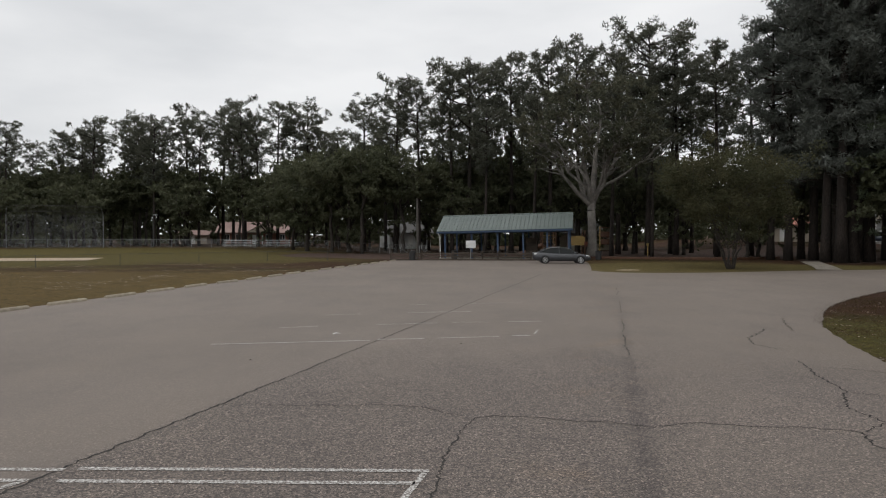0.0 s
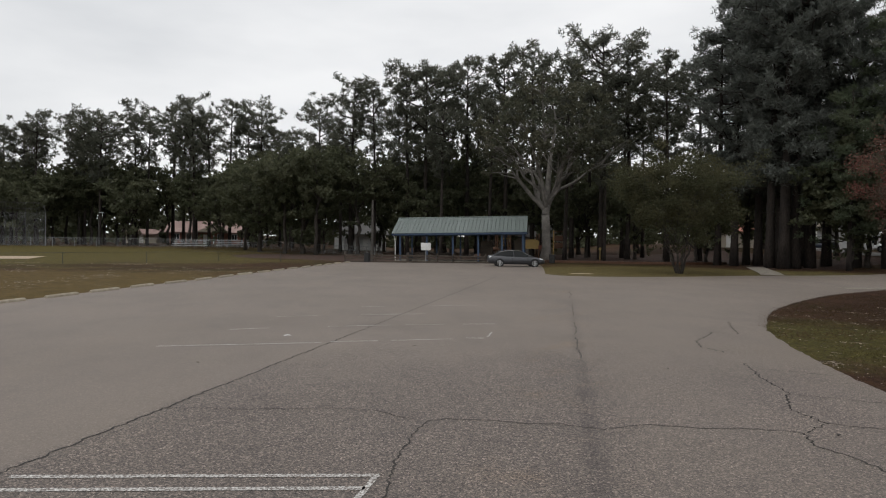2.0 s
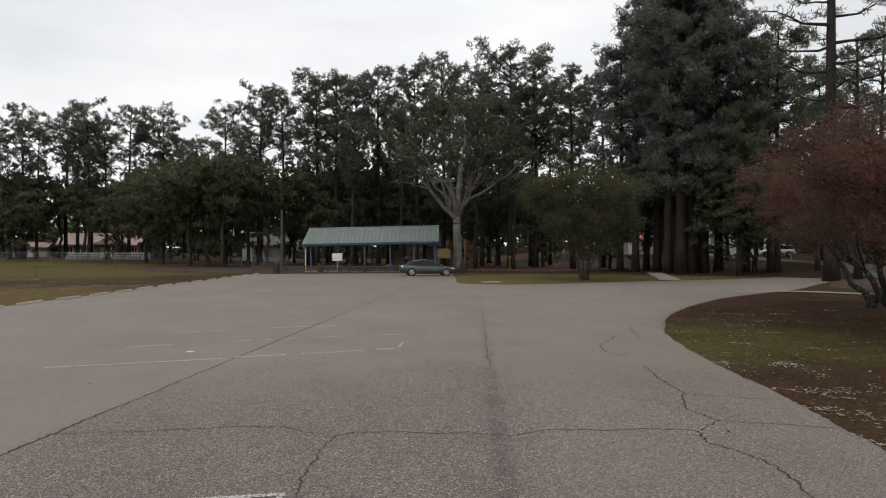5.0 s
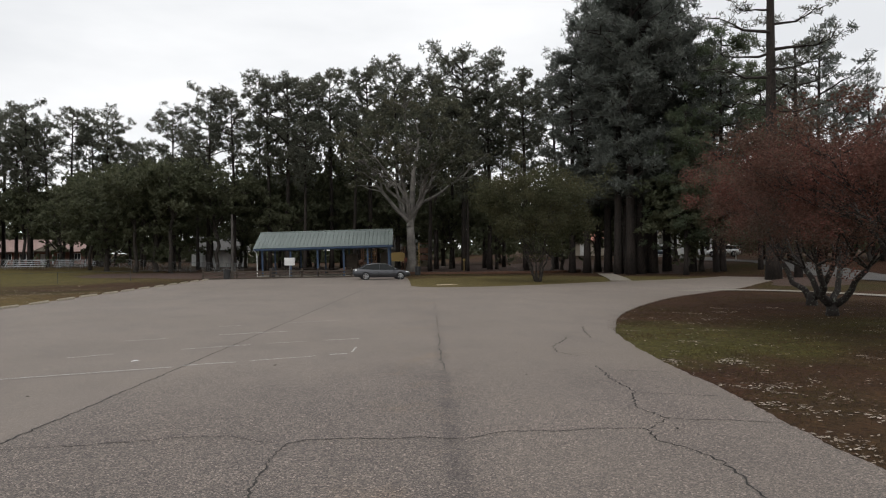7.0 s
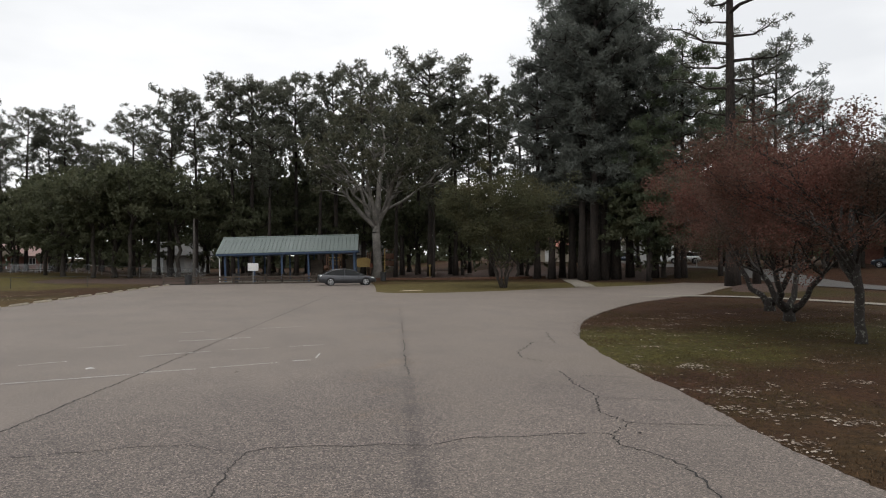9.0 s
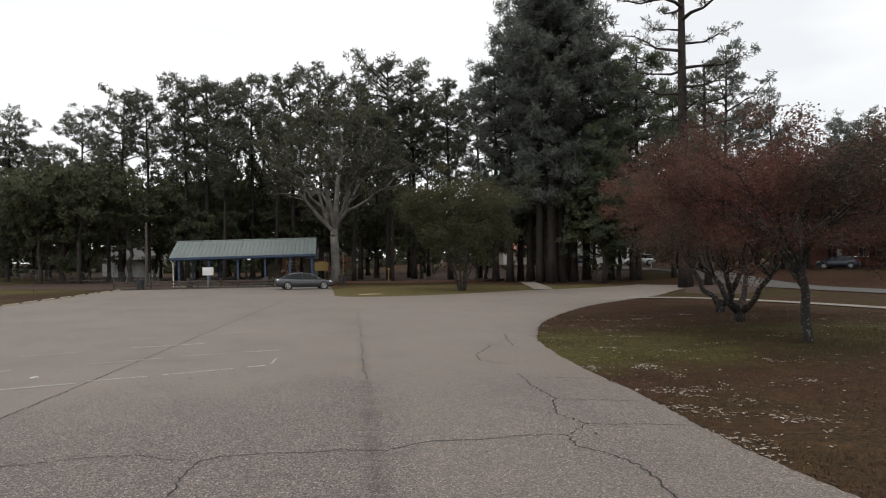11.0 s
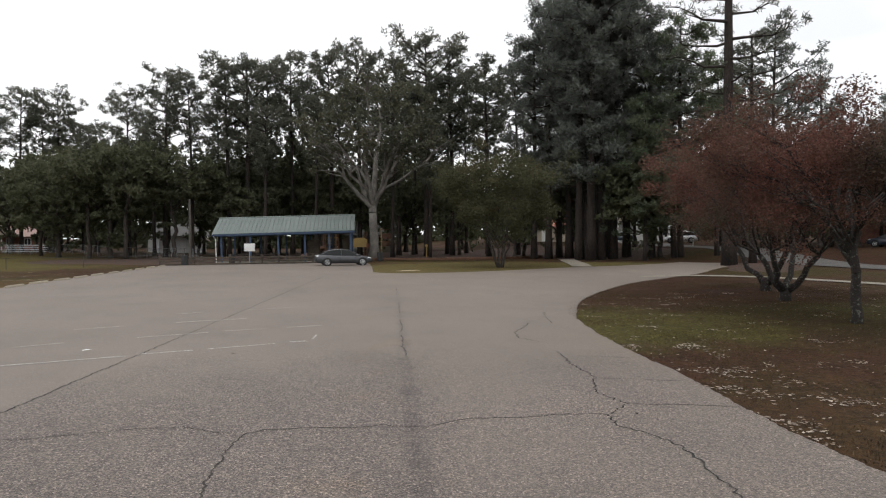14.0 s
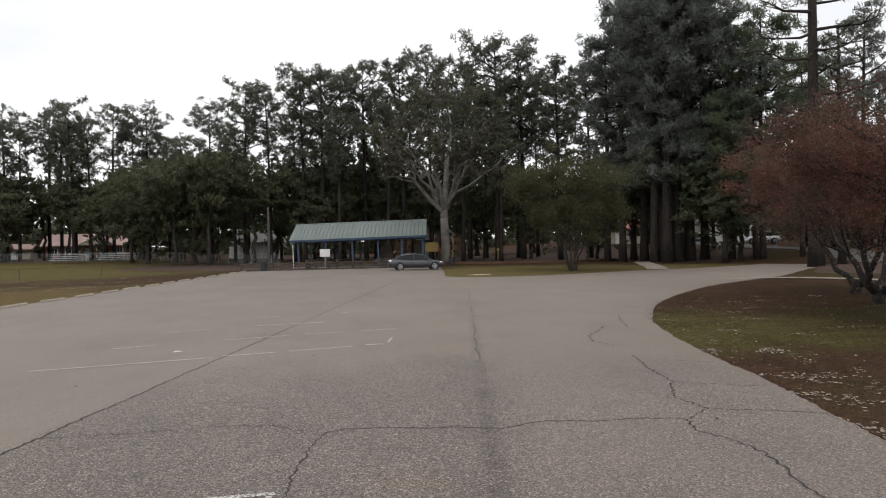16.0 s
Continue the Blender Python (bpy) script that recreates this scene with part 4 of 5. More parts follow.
for (x, y), h, w, stems, seed, r, fork, bole in reds:
    t = broadleaf(seed, h, fork, r, w, stems=stems, limbs=18, clumps=300, leaves=270, size=0.085, clump=0.8, leaf=LEAF_RED, bark=BARK_LICHEN, name="maple_tree", label="small spreading maple with russet leaves and lichen-spotted bark", low=0.2, twigs=2, flat=0.95, splay=(0.35, 0.75), bole=bole, open_top=0.05, rugged=0.22)
    t.matrix_basis = pose(x, y, -0.03, 0, 0, 50 * stems)
    tagged(t, group="russet maples on the grass")


# ---- shelter ----
def shelter():
    s = thing("picnic_shelter", pose(-0.65, 73.3, -0.26, 0, -1.4, -12) @ pose(0.95, -73.5, 0), "open picnic shelter with teal metal roof and blue posts", "shelter")
    x0, x1, yf, yr, yb, ze, zr = -0.95, 13.45, 73.5, 77.4, 81.3, 3.16, 4.86
    slope = math.atan2(zr - ze, yr - yf)
    length = math.hypot(zr - ze, yr - yf)
    wide = (x1 - x0) / 34
    panel = Shape()
    panel.box(0.01, 0, 0, wide - 0.01, length, 0.025)
    for k in (0.03, wide / 2, wide - 0.05):
        panel.box(k, 0, 0.025, k + 0.04, length, 0.055)
    me = panel.mesh("roof_panel", TEAL)
    for k in range(34):
        part("roof_panel", me, TEAL, s, m=pose(x0 + k * wide, yf, ze, math.degrees(slope), 0, 0))
        part("roof_panel", me, TEAL, s, m=pose(x0 + (k + 1) * wide, yb, ze, math.degrees(slope), 0, 180))
    part("ridge_cap", Shape().tube([(x0, yr, zr + 0.03), (x1, yr, zr + 0.03)], 0.09, 6), TEAL, s)
    part("fascia", Shape().box(x0, yf + 0.02, ze - 0.19, x1, yf + 0.07, ze - 0.01), BLUE, s, "blue eave board")
    part("fascia", Shape().box(x0, yb - 0.07, ze - 0.19, x1, yb - 0.02, ze - 0.01), BLUE, s, "blue eave board")
    for x in (x0 + 0.02, x1 - 0.06):
        g = Shape()
        g.add([(x, yf, ze - 0.2), (x, yr, zr - 0.2), (x, yr, zr - 0.02), (x, yf, ze - 0.02), (x + 0.04, yf, ze - 0.2), (x + 0.04, yr, zr - 0.2), (x + 0.04, yr, zr - 0.02), (x + 0.04, yf, ze - 0.02)], [(0, 1, 2, 3), (7, 6, 5, 4), (0, 4, 5, 1), (3, 2, 6, 7)])
        g.add([(x, yb, ze - 0.2), (x, yr, zr - 0.2), (x, yr, zr - 0.02), (x, yb, ze - 0.02), (x + 0.04, yb, ze - 0.2), (x + 0.04, yr, zr - 0.2), (x + 0.04, yr, zr - 0.02), (x + 0.04, yb, ze - 0.02)], [(3, 2, 1, 0), (4, 5, 6, 7), (1, 5, 4, 0), (7, 6, 2, 3)])
        part("gable_board", g, WHITE, s, "pale gable edge")
    for x in (-0.1, 2.8, 5.6, 8.3, 10.8, 13.0):
        for y in (yf + 0.45, yb - 0.45):
            part("post", Shape().box(x - 0.09, y - 0.09, -0.3, x + 0.09, y + 0.09, ze + 0.12), BLUE, s)
        part("beam", Shape().box(x - 0.06, yf + 0.3, ze - 0.05, x + 0.06, yb - 0.3, ze + 0.15), WOOD, s)
    for y in (yf + 0.45, yb - 0.45):
        part("header", Shape().box(x0 + 0.3, y - 0.07, ze - 0.26, x1 - 0.3, y + 0.07, ze - 0.02), BLUE, s)
    part("downspout", Shape().tube([(x0 + 0.15, yf + 0.1, ze - 0.2), (x0 + 0.3, yf + 0.4, ze - 0.5), (x0 + 0.3, yf + 0.4, 0.3), (x0 + 0.2, yf + 0.2, 0.1)], 0.05, 6), WHITE, s, "white downspout")
    tagged(part("floor", Shape().box(x0 + 0.2, yf + 0.1, -0.12, x1 - 0.2, yb - 0.1, 0.05), CONCRETE, m=SHELTER), "plain concrete floor under the shelter", "floor", kind="structure")
    part("storage_box", Shape().block(1.3, 1.2, 2.3, pose(8.9, 77.5, 1.15)), WOOD, s, "dark service cupboard under the roof")


def picnic_table():
    t = thing("picnic_table", Matrix(), "weathered wooden picnic table with benches", "picnic table", "picnic tables under the shelter")
    for k in range(5):
        part("board", Shape().block(1.9, 0.135, 0.04, pose(0, -0.29 + 0.145 * k, 0.74), 0.006), WOOD, t)
    for y in (-0.68, 0.68):
        part("bench", Shape().block(1.9, 0.25, 0.045, pose(0, y, 0.44), 0.006), WOOD, t)
    for x in (-0.65, 0.65):
        for sgn in (-1, 1):
            part("leg", Shape().tube([(x, 0.62 * sgn, 0), (x, 0.22 * sgn, 0.72)], 0.045, 4), WOOD, t)
        part("crosspiece", Shape().box(x - 0.03, -0.75, 0.37, x + 0.03, 0.75, 0.42), WOOD, t)
    return t


SHELTER = pose(-0.65, 73.3, 0, 0, 0, -12) @ pose(0.95, -73.5, 0)
shelter()
table = picnic_table()
table.matrix_basis = SHELTER @ pose(1.4, 75.3, 0.05, 0, 0, 4)
for x, y, a in ((4.2, 75.2, -3), (7.0, 75.4, 2), (10.2, 75.2, 0), (12.2, 75.5, 5), (1.6, 79.0, 0), (4.6, 79.2, 2), (11.4, 79.0, -4)):
    copy_thing(table, SHELTER @ pose(x, y, 0.05, 0, 0, a))
copy_thing(table, pose(2.6, 71.2, -0.03, 0, 0, 6))


# ---- low rail fence at the head of the lot ----
def rail_fence():
    f = thing("rail_fence", Matrix(), "low weathered timber rail fence at the lot's end", "fence")
    xs = [-5.3, -2.2, 1.0, 4.0, 5.6, 8.9, 11.6]
    for x in xs:
        part("post", Shape().block(0.15, 0.15, 1.0, pose(x, 69.2, 0.45, 0, 0, 3), 0.015), WOOD, f)
    for a, b in zip(xs, xs[1:]):
        part("rail", Shape().block(b - a + 0.1, 0.05, 0.16, pose((a + b) / 2, 69.1, 0.66, 0, 0.5, 0), 0.01), WOOD, f)
        part("rail", Shape().block(b - a + 0.1, 0.05, 0.14, pose((a + b) / 2, 69.1, 0.36, 0, -0.4, 0), 0.01), WOOD, f)
        part("kerb_timber", Shape().block(b - a - 0.2, 0.16, 0.16, pose((a + b) / 2, 69.0, 0.06), 0.02), WOOD, f)


rail_fence()
board = thing("notice_board", pose(2.8, 68.9, 0), "blank white notice board on a thin post", "sign")
part("panel", Shape().block(1.0, 0.03, 0.75, pose(0, 0, 1.62), 0.01), WHITE, board)
part("post", Shape().box(-0.04, 0.02, -0.05, 0.04, 0.09, 1.9), STEEL, board)
bin_ = thing("trash_can", pose(-3.1, 68.9, -0.02), "black drum trash can beside the fence", "trash can")
part("drum", Shape().tube([(0, 0, 0), (0, 0, 0.1), (0, 0, 0.88), (0, 0, 0.9)], [0.29, 0.31, 0.32, 0.3], 16), BLACKBIN, bin_)
part("rim", Shape().tube([(0, 0, 0.88), (0, 0, 0.94)], [0.34, 0.34], 16), BLACKBIN, bin_)
for x, y, a in ((1.2, 72.2, 0), (16.4, 72.0, 0)):
    copy_thing(bin_, pose(x, y, -0.02))
pole = thing("utility_pole", pose(-2.7, 71.5, -0.05), "dark grey timber pole behind the fence", "pole")
part("shaft", Shape().tube([(0, 0, 0), (0.02, 0, 3), (0, 0, 6.4)], [0.15, 0.13, 0.1], 10), POLEWOOD, pole)


# ---- vehicles ----
def car(name, m, label, paint, length=4.82, height=1.47, width=1.8, suv=False):
    """A parked car along x, nose to +x, built from lofted body and cabin."""
    c = thing(name, m, label, "car")
    L, W = length / 2, width / 2
    hood, deck, belt = (0.88, 0.97, 0.91) if not suv else (1.05, 1.08, 1.08)
    st = [(-1.0, 0.46, 0.70, 0.72), (-0.985, 0.34, 0.90, 0.84), (-0.90, 0.26, deck, 0.93), (-0.68, 0.22, deck + 0.02, 0.98), (-0.35, 0.20, belt, 1.0), (0.0, 0.20, belt - 0.02, 1.0), (0.30, 0.20, belt - 0.03, 1.0), (0.50, 0.20, hood, 0.99), (0.75, 0.22, hood - 0.06, 0.96), (0.91, 0.25, hood - 0.19, 0.87), (0.98, 0.30, hood - 0.30, 0.74), (1.0, 0.40, hood - 0.38, 0.62)]
    s = Shape()
    k = 9
    for f, lo, hi, w in st:
        x, w = f * L, w * W
        z = lambda t: lo + (hi - lo) * t
        s.v += [(x, -w * 0.80, z(0)), (x, -w * 0.98, z(0.12)), (x, -w, z(0.5)), (x, -w * 0.97, z(0.82)), (x, -w * 0.84, z(1.0)), (x, w * 0.84, z(1.0)), (x, w * 0.97, z(0.82)), (x, w, z(0.5)), (x, w * 0.98, z(0.12))]
    for i in range(len(st) - 1):
        for j in range(k):
            a, b = i * k + j, i * k + (j + 1) % k
            s.f.append((a, b, b + k, a + k))
    s.f += [tuple(range(k))[::-1], tuple(range(len(s.v) - k, len(s.v)))]
    body = part("body", s, paint, c, smooth=True)
    rear = -0.86 if not suv else -0.95
    prof = [(rear, belt, 0.80), (rear + 0.32 if not suv else rear + 0.06, height - 0.13, 0.66), (-0.30, height - 0.03, 0.68), (-0.06, height, 0.69), (0.14, height - 0.06, 0.67), (0.58, belt - 0.03, 0.80)]
    n, over = len(prof), prof[1:-1]
    roof = Shape()
    for dz in (0.0, -0.05):
        for f, z, w in over:
            roof.v += [(f * L, -w * W, z + dz), (f * L, w * W, z + dz)]
    low = 2 * len(over)
    for i in range(len(over) - 1):
        roof.f.append((2 * i, 2 * i + 1, 2 * i + 3, 2 * i + 2))
        for j in (0, 1):
            roof.f.append((2 * i + j, 2 * i + 2 + j, low + 2 * i + 2 + j, low + 2 * i + j))
    part("roof", roof, paint, c, smooth=True)
    cab = Shape()
    for f, z, w in prof:
        cab.v += [(f * L * 0.995, -w * W * 0.99, z - 0.035), (f * L * 0.995, w * W * 0.99, z - 0.035)]
    base = len(cab.v)
    for f, z, w in prof:
        cab.v += [(f * L, -0.82 * W, belt - 0.08), (f * L, 0.82 * W, belt - 0.08)]
    for i in range(n - 1):
        cab.f.append((2 * i, 2 * i + 1, 2 * i + 3, 2 * i + 2))
        cab.f += [(2 * i, 2 * i + 2, base + 2 * i + 2, base + 2 * i), (2 * i + 1, base + 2 * i + 1, base + 2 * i + 3, 2 * i + 3)]
    part("windows", cab, GLASS, c, "dark tinted windows")
    for sgn in (-1, 1):
        for f0, z0, f1, z1, w1 in ((rear + 0.02, belt, rear + (0.32 if not suv else 0.06), height - 0.13, 0.66), (-0.10, belt - 0.02, -0.12, height - 0.04, 0.66), (0.58, belt - 0.03, 0.14, height - 0.07, 0.67)):
            part("pillar", Shape().tube([(f0 * L, sgn * 0.82 * W, z0), (f1 * L, sgn * w1 * W * 1.01, z1)], 0.028, 5), paint, c)
        part("window_trim", Shape().tube([(f * L, sgn * (w * W * 1.0 + 0.008), z - 0.03) for f, z, w in prof], 0.012, 4), CHROME, c, "bright window trim")
        part("mirror", Shape().block(0.2, 0.16, 0.13, pose(0.42 * L, sgn * (W + 0.06), belt + 0.04), 0.04), paint, c)
        part("headlight", Shape().block(0.34, 0.2, 0.13, pose(0.86 * L, sgn * 0.74 * W, hood - 0.20, 0, 14, -sgn * 24), 0.04), LAMPGLASS, c, "clear headlight")
        part("tail_light", Shape().block(0.22, 0.22, 0.17, pose(-0.93 * L, sgn * 0.76 * W, 0.86 if not suv else 1.0), 0.04), LAMPGLASS if not suv else REDLENS, c, "pale rear lamp")
        for f in (-0.60, 0.62):
            wx, wr = f * L, 0.325 if not suv else 0.37
            wheel = thing("wheel", pose(wx, sgn * (W - 0.10), wr), "", "")
            wheel.parent = c
            # a black disc flush with the body stands in for the arch's shade
            part("arch", Shape().tube([(wx, sgn * (W - 0.16), wr + 0.02), (wx, sgn * (W + 0.004), wr + 0.02)], wr + 0.07, 22), RUBBER, c, "dark disc in place of the shade inside the wheel arch")
            part("tyre", Shape().tube([(0, -0.11, 0), (0, -0.10, 0), (0, 0.10, 0), (0, 0.11, 0)], [wr - 0.03, wr, wr, wr - 0.03], 24).box(0, 0, 0, 0.01, 0.01, 0.01), RUBBER, wheel, smooth=False)
            rim = Shape().tube([(0, sgn * 0.08, 0), (0, sgn * 0.118, 0)], 0.10, 12)
            for q in range(7):
                an = 6.283 * q / 7
                rim.tube([(0.06 * math.cos(an), sgn * 0.116, 0.06 * math.sin(an)), (0.215 * math.cos(an), sgn * 0.116, 0.215 * math.sin(an))], 0.028, 5)
            ring = [(0.225 * math.cos(6.283 * q / 20), sgn * 0.114, 0.225 * math.sin(6.283 * q / 20)) for q in range(21)]
            rim.tube(ring, 0.016, 5, False)
            part("rim", rim, ALLOY, wheel, "silver alloy rim")
        for f in (-0.16, 0.36):
            part("door_seam", Shape().box(f * L, sgn * W * 0.985 - 0.012, 0.34, f * L + 0.012, sgn * W * 0.985 + 0.018, belt - 0.08), RUBBER, c)
        for f in (-0.24, 0.10):
            part("door_handle", Shape().block(0.18, 0.04, 0.03, pose(f * L, sgn * (W + 0.005), belt - 0.16), 0.008), paint, c)
    part("grille", Shape().block(0.06, 0.9, 0.14, pose(0.985 * L, 0, hood - 0.32), 0.02), RUBBER, c)
    part("bumper", Shape().block(0.1, 1.3, 0.14, pose(-0.985 * L, 0, 0.5), 0.03), paint, c)
    return c


car("sedan", pose(10.78, 62.2, 0.0, 0, 0, -2), "grey metallic sedan parked on the asphalt", CARPAINT, 5.2, 1.5)
car("sport_utility_vehicle", pose(65.2, 86.0, gz(65.2, 86.0), 0, 0, 145), "silver white utility vehicle parked beyond the street", SUVPAINT, 4.7, 1.72, 1.9, True)
car("parked_car", pose(60.8, 95.5, gz(60.8, 95.5), 0, 0, 150), "dark blue car under the far trees", DARKPAINT, 4.5, 1.5, 1.8)
car("parked_car", pose(74.0, 59.6, gz(74.0, 59.6), 0, 0, 125), "dark parked car beyond the street", DARKPAINT, 4.6, 1.6, 1.85, True)


# ---- chain-link fences, backstop, bleachers ----
def wire_mesh(x0, z0, x1, z1, pitch, r):
    """Diagonal wires over a rectangle in the plane y = 0."""
    s = Shape()
    w, h = x1 - x0, z1 - z0
    for d in (1, -1):
        k = -h
        while k < w:
            a, b = max(k, 0), min(k + h, w)
            if b > a:
                za, zb = (a - k, b - k) if d > 0 else (h - (a - k), h - (b - k))
                p, q = Vector((x0 + a, 0, z0 + za)), Vector((x0 + b, 0, z0 + zb))
                n = (q - p).normalized()
                side = Vector((-n.z, 0, n.x)) * r
                dep = Vector((0, r, 0))
                s.add([p + side, p - dep - side, p + dep - side, q + side, q - dep - side, q + dep - side], [(0, 1, 4, 3), (1, 2, 5, 4), (2, 0, 3, 5)])
            k += pitch
    return s


def chain_fence(name, line, high, label, pitch=0.3, r=0.004, gap=3.0, metal=None, tube=0.032):
    metal = metal or STEEL
    f = thing(name, Matrix(), label, "fence")
    for (ax, ay), (bx, by) in zip(line, line[1:]):
        far = math.hypot(bx - ax, by - ay)
        n = max(1, round(far / gap))
        turn = math.degrees(math.atan2(by - ay, bx - ax))
        net = wire_mesh(0, 0.04, far / n, high - 0.03, pitch, r).mesh("mesh_panel", metal)
        post = Shape().tube([(0, 0, -0.1), (0, 0, high + 0.05)], tube, 6).mesh("post", metal)
        rail = Shape().tube([(0, 0, high), (far / n, 0, high)], tube * 0.6, 5).mesh("top_rail", metal)
        for k in range(n):
            m = pose(ax + (bx - ax) * k / n, ay + (by - ay) * k / n, gz(ax + (bx - ax) * k / n, ay + (by - ay) * k / n) - 0.03, 0, 0, turn)
            part("mesh_panel", net, metal, f, m=m)
            part("post", post, metal, f, m=m)
            part("top_rail", rail, metal, f, m=m)
    return f


chain_fence("chain_link_fence", [(-44, 38), (-27, 57), (-17, 66), (-6.0, 70)], 0.95, "low galvanised chain-link fence beside the ball field", 0.22, 0.0014, 6.5, STEEL_DULL, 0.026)
chain_fence("chain_link_fence", [(-92, 84), (-66, 103), (-52, 107), (-22, 112), (-12, 100), (-4, 88), (-1.8, 82)], 1.3, "galvanised chain-link fence behind the ball field", 0.3, 0.005)
stop_ = thing("backstop", pose(-59.3, 105.0, gz(-59.3, 105), 0, 0, 26), "tall chain-link baseball backstop with leaning hood", "backstop")
for k in range(6):
    x = -6.5 + 2.6 * k
    bow = 0.5 if k in (0, 5) else 0.0
    part("post", Shape().tube([(x, 0, -0.1), (x, 0, 5.5 - bow), (x * 0.97, -1.0, 6.4 - bow)], 0.05, 6), STEEL_DULL if 0 < k < 5 else STEEL, stop_)
for z, y in ((0.1, 0), (2.6, 0)):
    part("rail", Shape().tube([(-6.5, y, z), (6.5, y, z)], 0.03, 5), STEEL_DULL, stop_)
for z, y in ((5.5, 0), (6.4, -1.0)):
    part("rail", Shape().tube([(-6.5, y, z - 0.5), (-5.6, y, z), (5.6, y, z), (6.5, y, z - 0.5)], 0.03, 5), STEEL_DULL, stop_)
part("mesh_panel", wire_mesh(-6.5, 0, 6.5, 5.1, 0.3, 0.004), STEEL, stop_)
part("mesh_panel", wire_mesh(-5.7, 0, 5.7, 1.3, 0.3, 0.004), STEEL, stop_, m=pose(0, -0.02, 5.5, 48, 0, 0))


def bleacher(m):
    b = thing("bleacher", m, "low bare aluminium bleacher behind the field", "bleacher", "bleachers")
    for k in range(4):
        part("seat", Shape().block(5.2, 0.26, 0.05, pose(0, 0.65 * k, 0.42 + 0.26 * k), 0.01), ALU, b)
        if k:
            part("footboard", Shape().block(5.2, 0.3, 0.04, pose(0, 0.65 * k - 0.35, 0.16 + 0.26 * k), 0.01), ALU, b)
    for x in (-2.2, -0.75, 0.75, 2.2):
        part("frame", Shape().tube([(x, -0.1, 0), (x, 0, 0.4), (x, 1.95, 1.18), (x, 2.1, 0)], 0.03, 5), STEEL, b)
    return b


bleacher(pose(-31.5, 106.0, gz(-31.5, 106), 0, 0, 8))
bleacher(pose(-25.5, 107.5, gz(-25.5, 107), 0, 0, 6))
tall = thing("light_pole", pose(-46.5, 110, gz(-46.5, 110)), "slim grey light pole behind the field", "pole")
part("shaft", Shape().tube([(0, 0, -0.1), (0, 0, 5.2)], [0.09, 0.06], 8), STEEL_DULL, tall)
part("lamp_head", Shape().block(0.7, 0.3, 0.15, pose(0.35, 0, 5.2), 0.04), STEEL, tall)


# ---- playground ----
def playset():
    p = thing("playground_set", pose(15.6, 85.5, 0), "brown and mustard playground climber with arched panel", "play structure")
    for x in (-3.2, -1.6, 0.2, 2.0, 3.4):
        for y in (-0.8, 0.8):
            part("post", Shape().tube([(x, y, 0), (x, y, 3.2)], 0.07, 8), BROWNPOST, p)
    for x in (-2.4, 2.7):
        part("deck", Shape().box(x - 0.8, -0.8, 1.1, x + 0.8, 0.8, 1.2), BROWNPOST, p)
    arch = Shape()
    n = 14
    outer = [(-0.85, 0.0)] + [(-0.95 * math.cos(math.pi * k / n), 0.85 + 0.35 * math.sin(math.pi * k / n)) for k in range(n + 1)] + [(0.85, 0.0)]
    arch.v = [(x + 1.1, -0.86, z + 1.3) for x, z in outer] + [(x + 1.1, -0.80, z + 1.3) for x, z in outer]
    c = len(outer)
    arch.f = [tuple(range(c))[::-1], tuple(range(c, 2 * c))] + [(i, (i + 1) % c, c + (i + 1) % c, c + i) for i in range(c)]
    part("arched_panel", arch, YELLOW, p, "mustard arched panel")
    for z in (1.7, 2.1, 2.5):
        part("bar", Shape().tube([(-3.2, -0.8, z), (-1.6, -0.8, z)], 0.03, 6), YELLOW, p)
    part("overhead_frame", Shape().tube([(-1.6, -0.8, 2.6), (-1.6, -0.8, 3.0), (0.2, -0.8, 3.0), (0.2, -0.8, 2.6)], 0.05, 6), BROWNPOST, p)
    part("slide", Shape().tube([(-3.2, 0, 1.3), (-4.2, 0, 1.0), (-5.4, 0, 0.3), (-6.0, 0, 0.25)], 0.28, 8), BROWNPOST, p, "brown slide")
    part("bench_panel", Shape().block(1.6, 0.06, 0.5, pose(2.7, -0.84, 1.5), 0.03), REDPLASTIC, p)
    q = thing("climbing_frame", pose(20.0, 84.0, 0), "tall mustard and brown climbing panel on posts", "play structure")
    for x in (-0.7, 0.7):
        part("post", Shape().tube([(x, 0, 0), (x, 0, 3.6)], 0.07, 8), YELLOW, q)
    for z in (1.4, 2.3):
        part("panel", Shape().block(1.2, 0.06, 0.7, pose(0, 0, z + 0.35), 0.03), BROWNPOST, q)
    part("bar", Shape().tube([(-0.7, 0, 3.5), (0.7, 0, 3.5)], 0.04, 6), BROWNPOST, q)
    r = thing("play_post", pose(24.6, 82.0, 0.1), "short pale play post in the straw", "play structure")
    part("shaft", Shape().tube([(0, 0, -0.1), (0, 0, 1.2)], 0.06, 8), YELLOW, r)
    part("disc", Shape().block(0.3, 0.06, 0.3, pose(0, 0, 1.35), 0.05), YELLOW, r)


playset()
border = thing("timber_border", Matrix(), "low dark timber border round the play area", "edging")
for k in range(12):
    a = smooth_line([(15.0, 76.5), (20, 73.6), (27, 72.4), (33, 73.0), (37.5, 76.0)], 3)
    p, q = a[k], a[k + 1]
    part("timber", Shape().block((q - p).length + 0.02, 0.18, 0.26, pose((p.x + q.x) / 2, (p.y + q.y) / 2, 0.1, 0, 0, math.degrees(math.atan2(q.y - p.y, q.x - p.x))), 0.02), BROWNPOST, border)


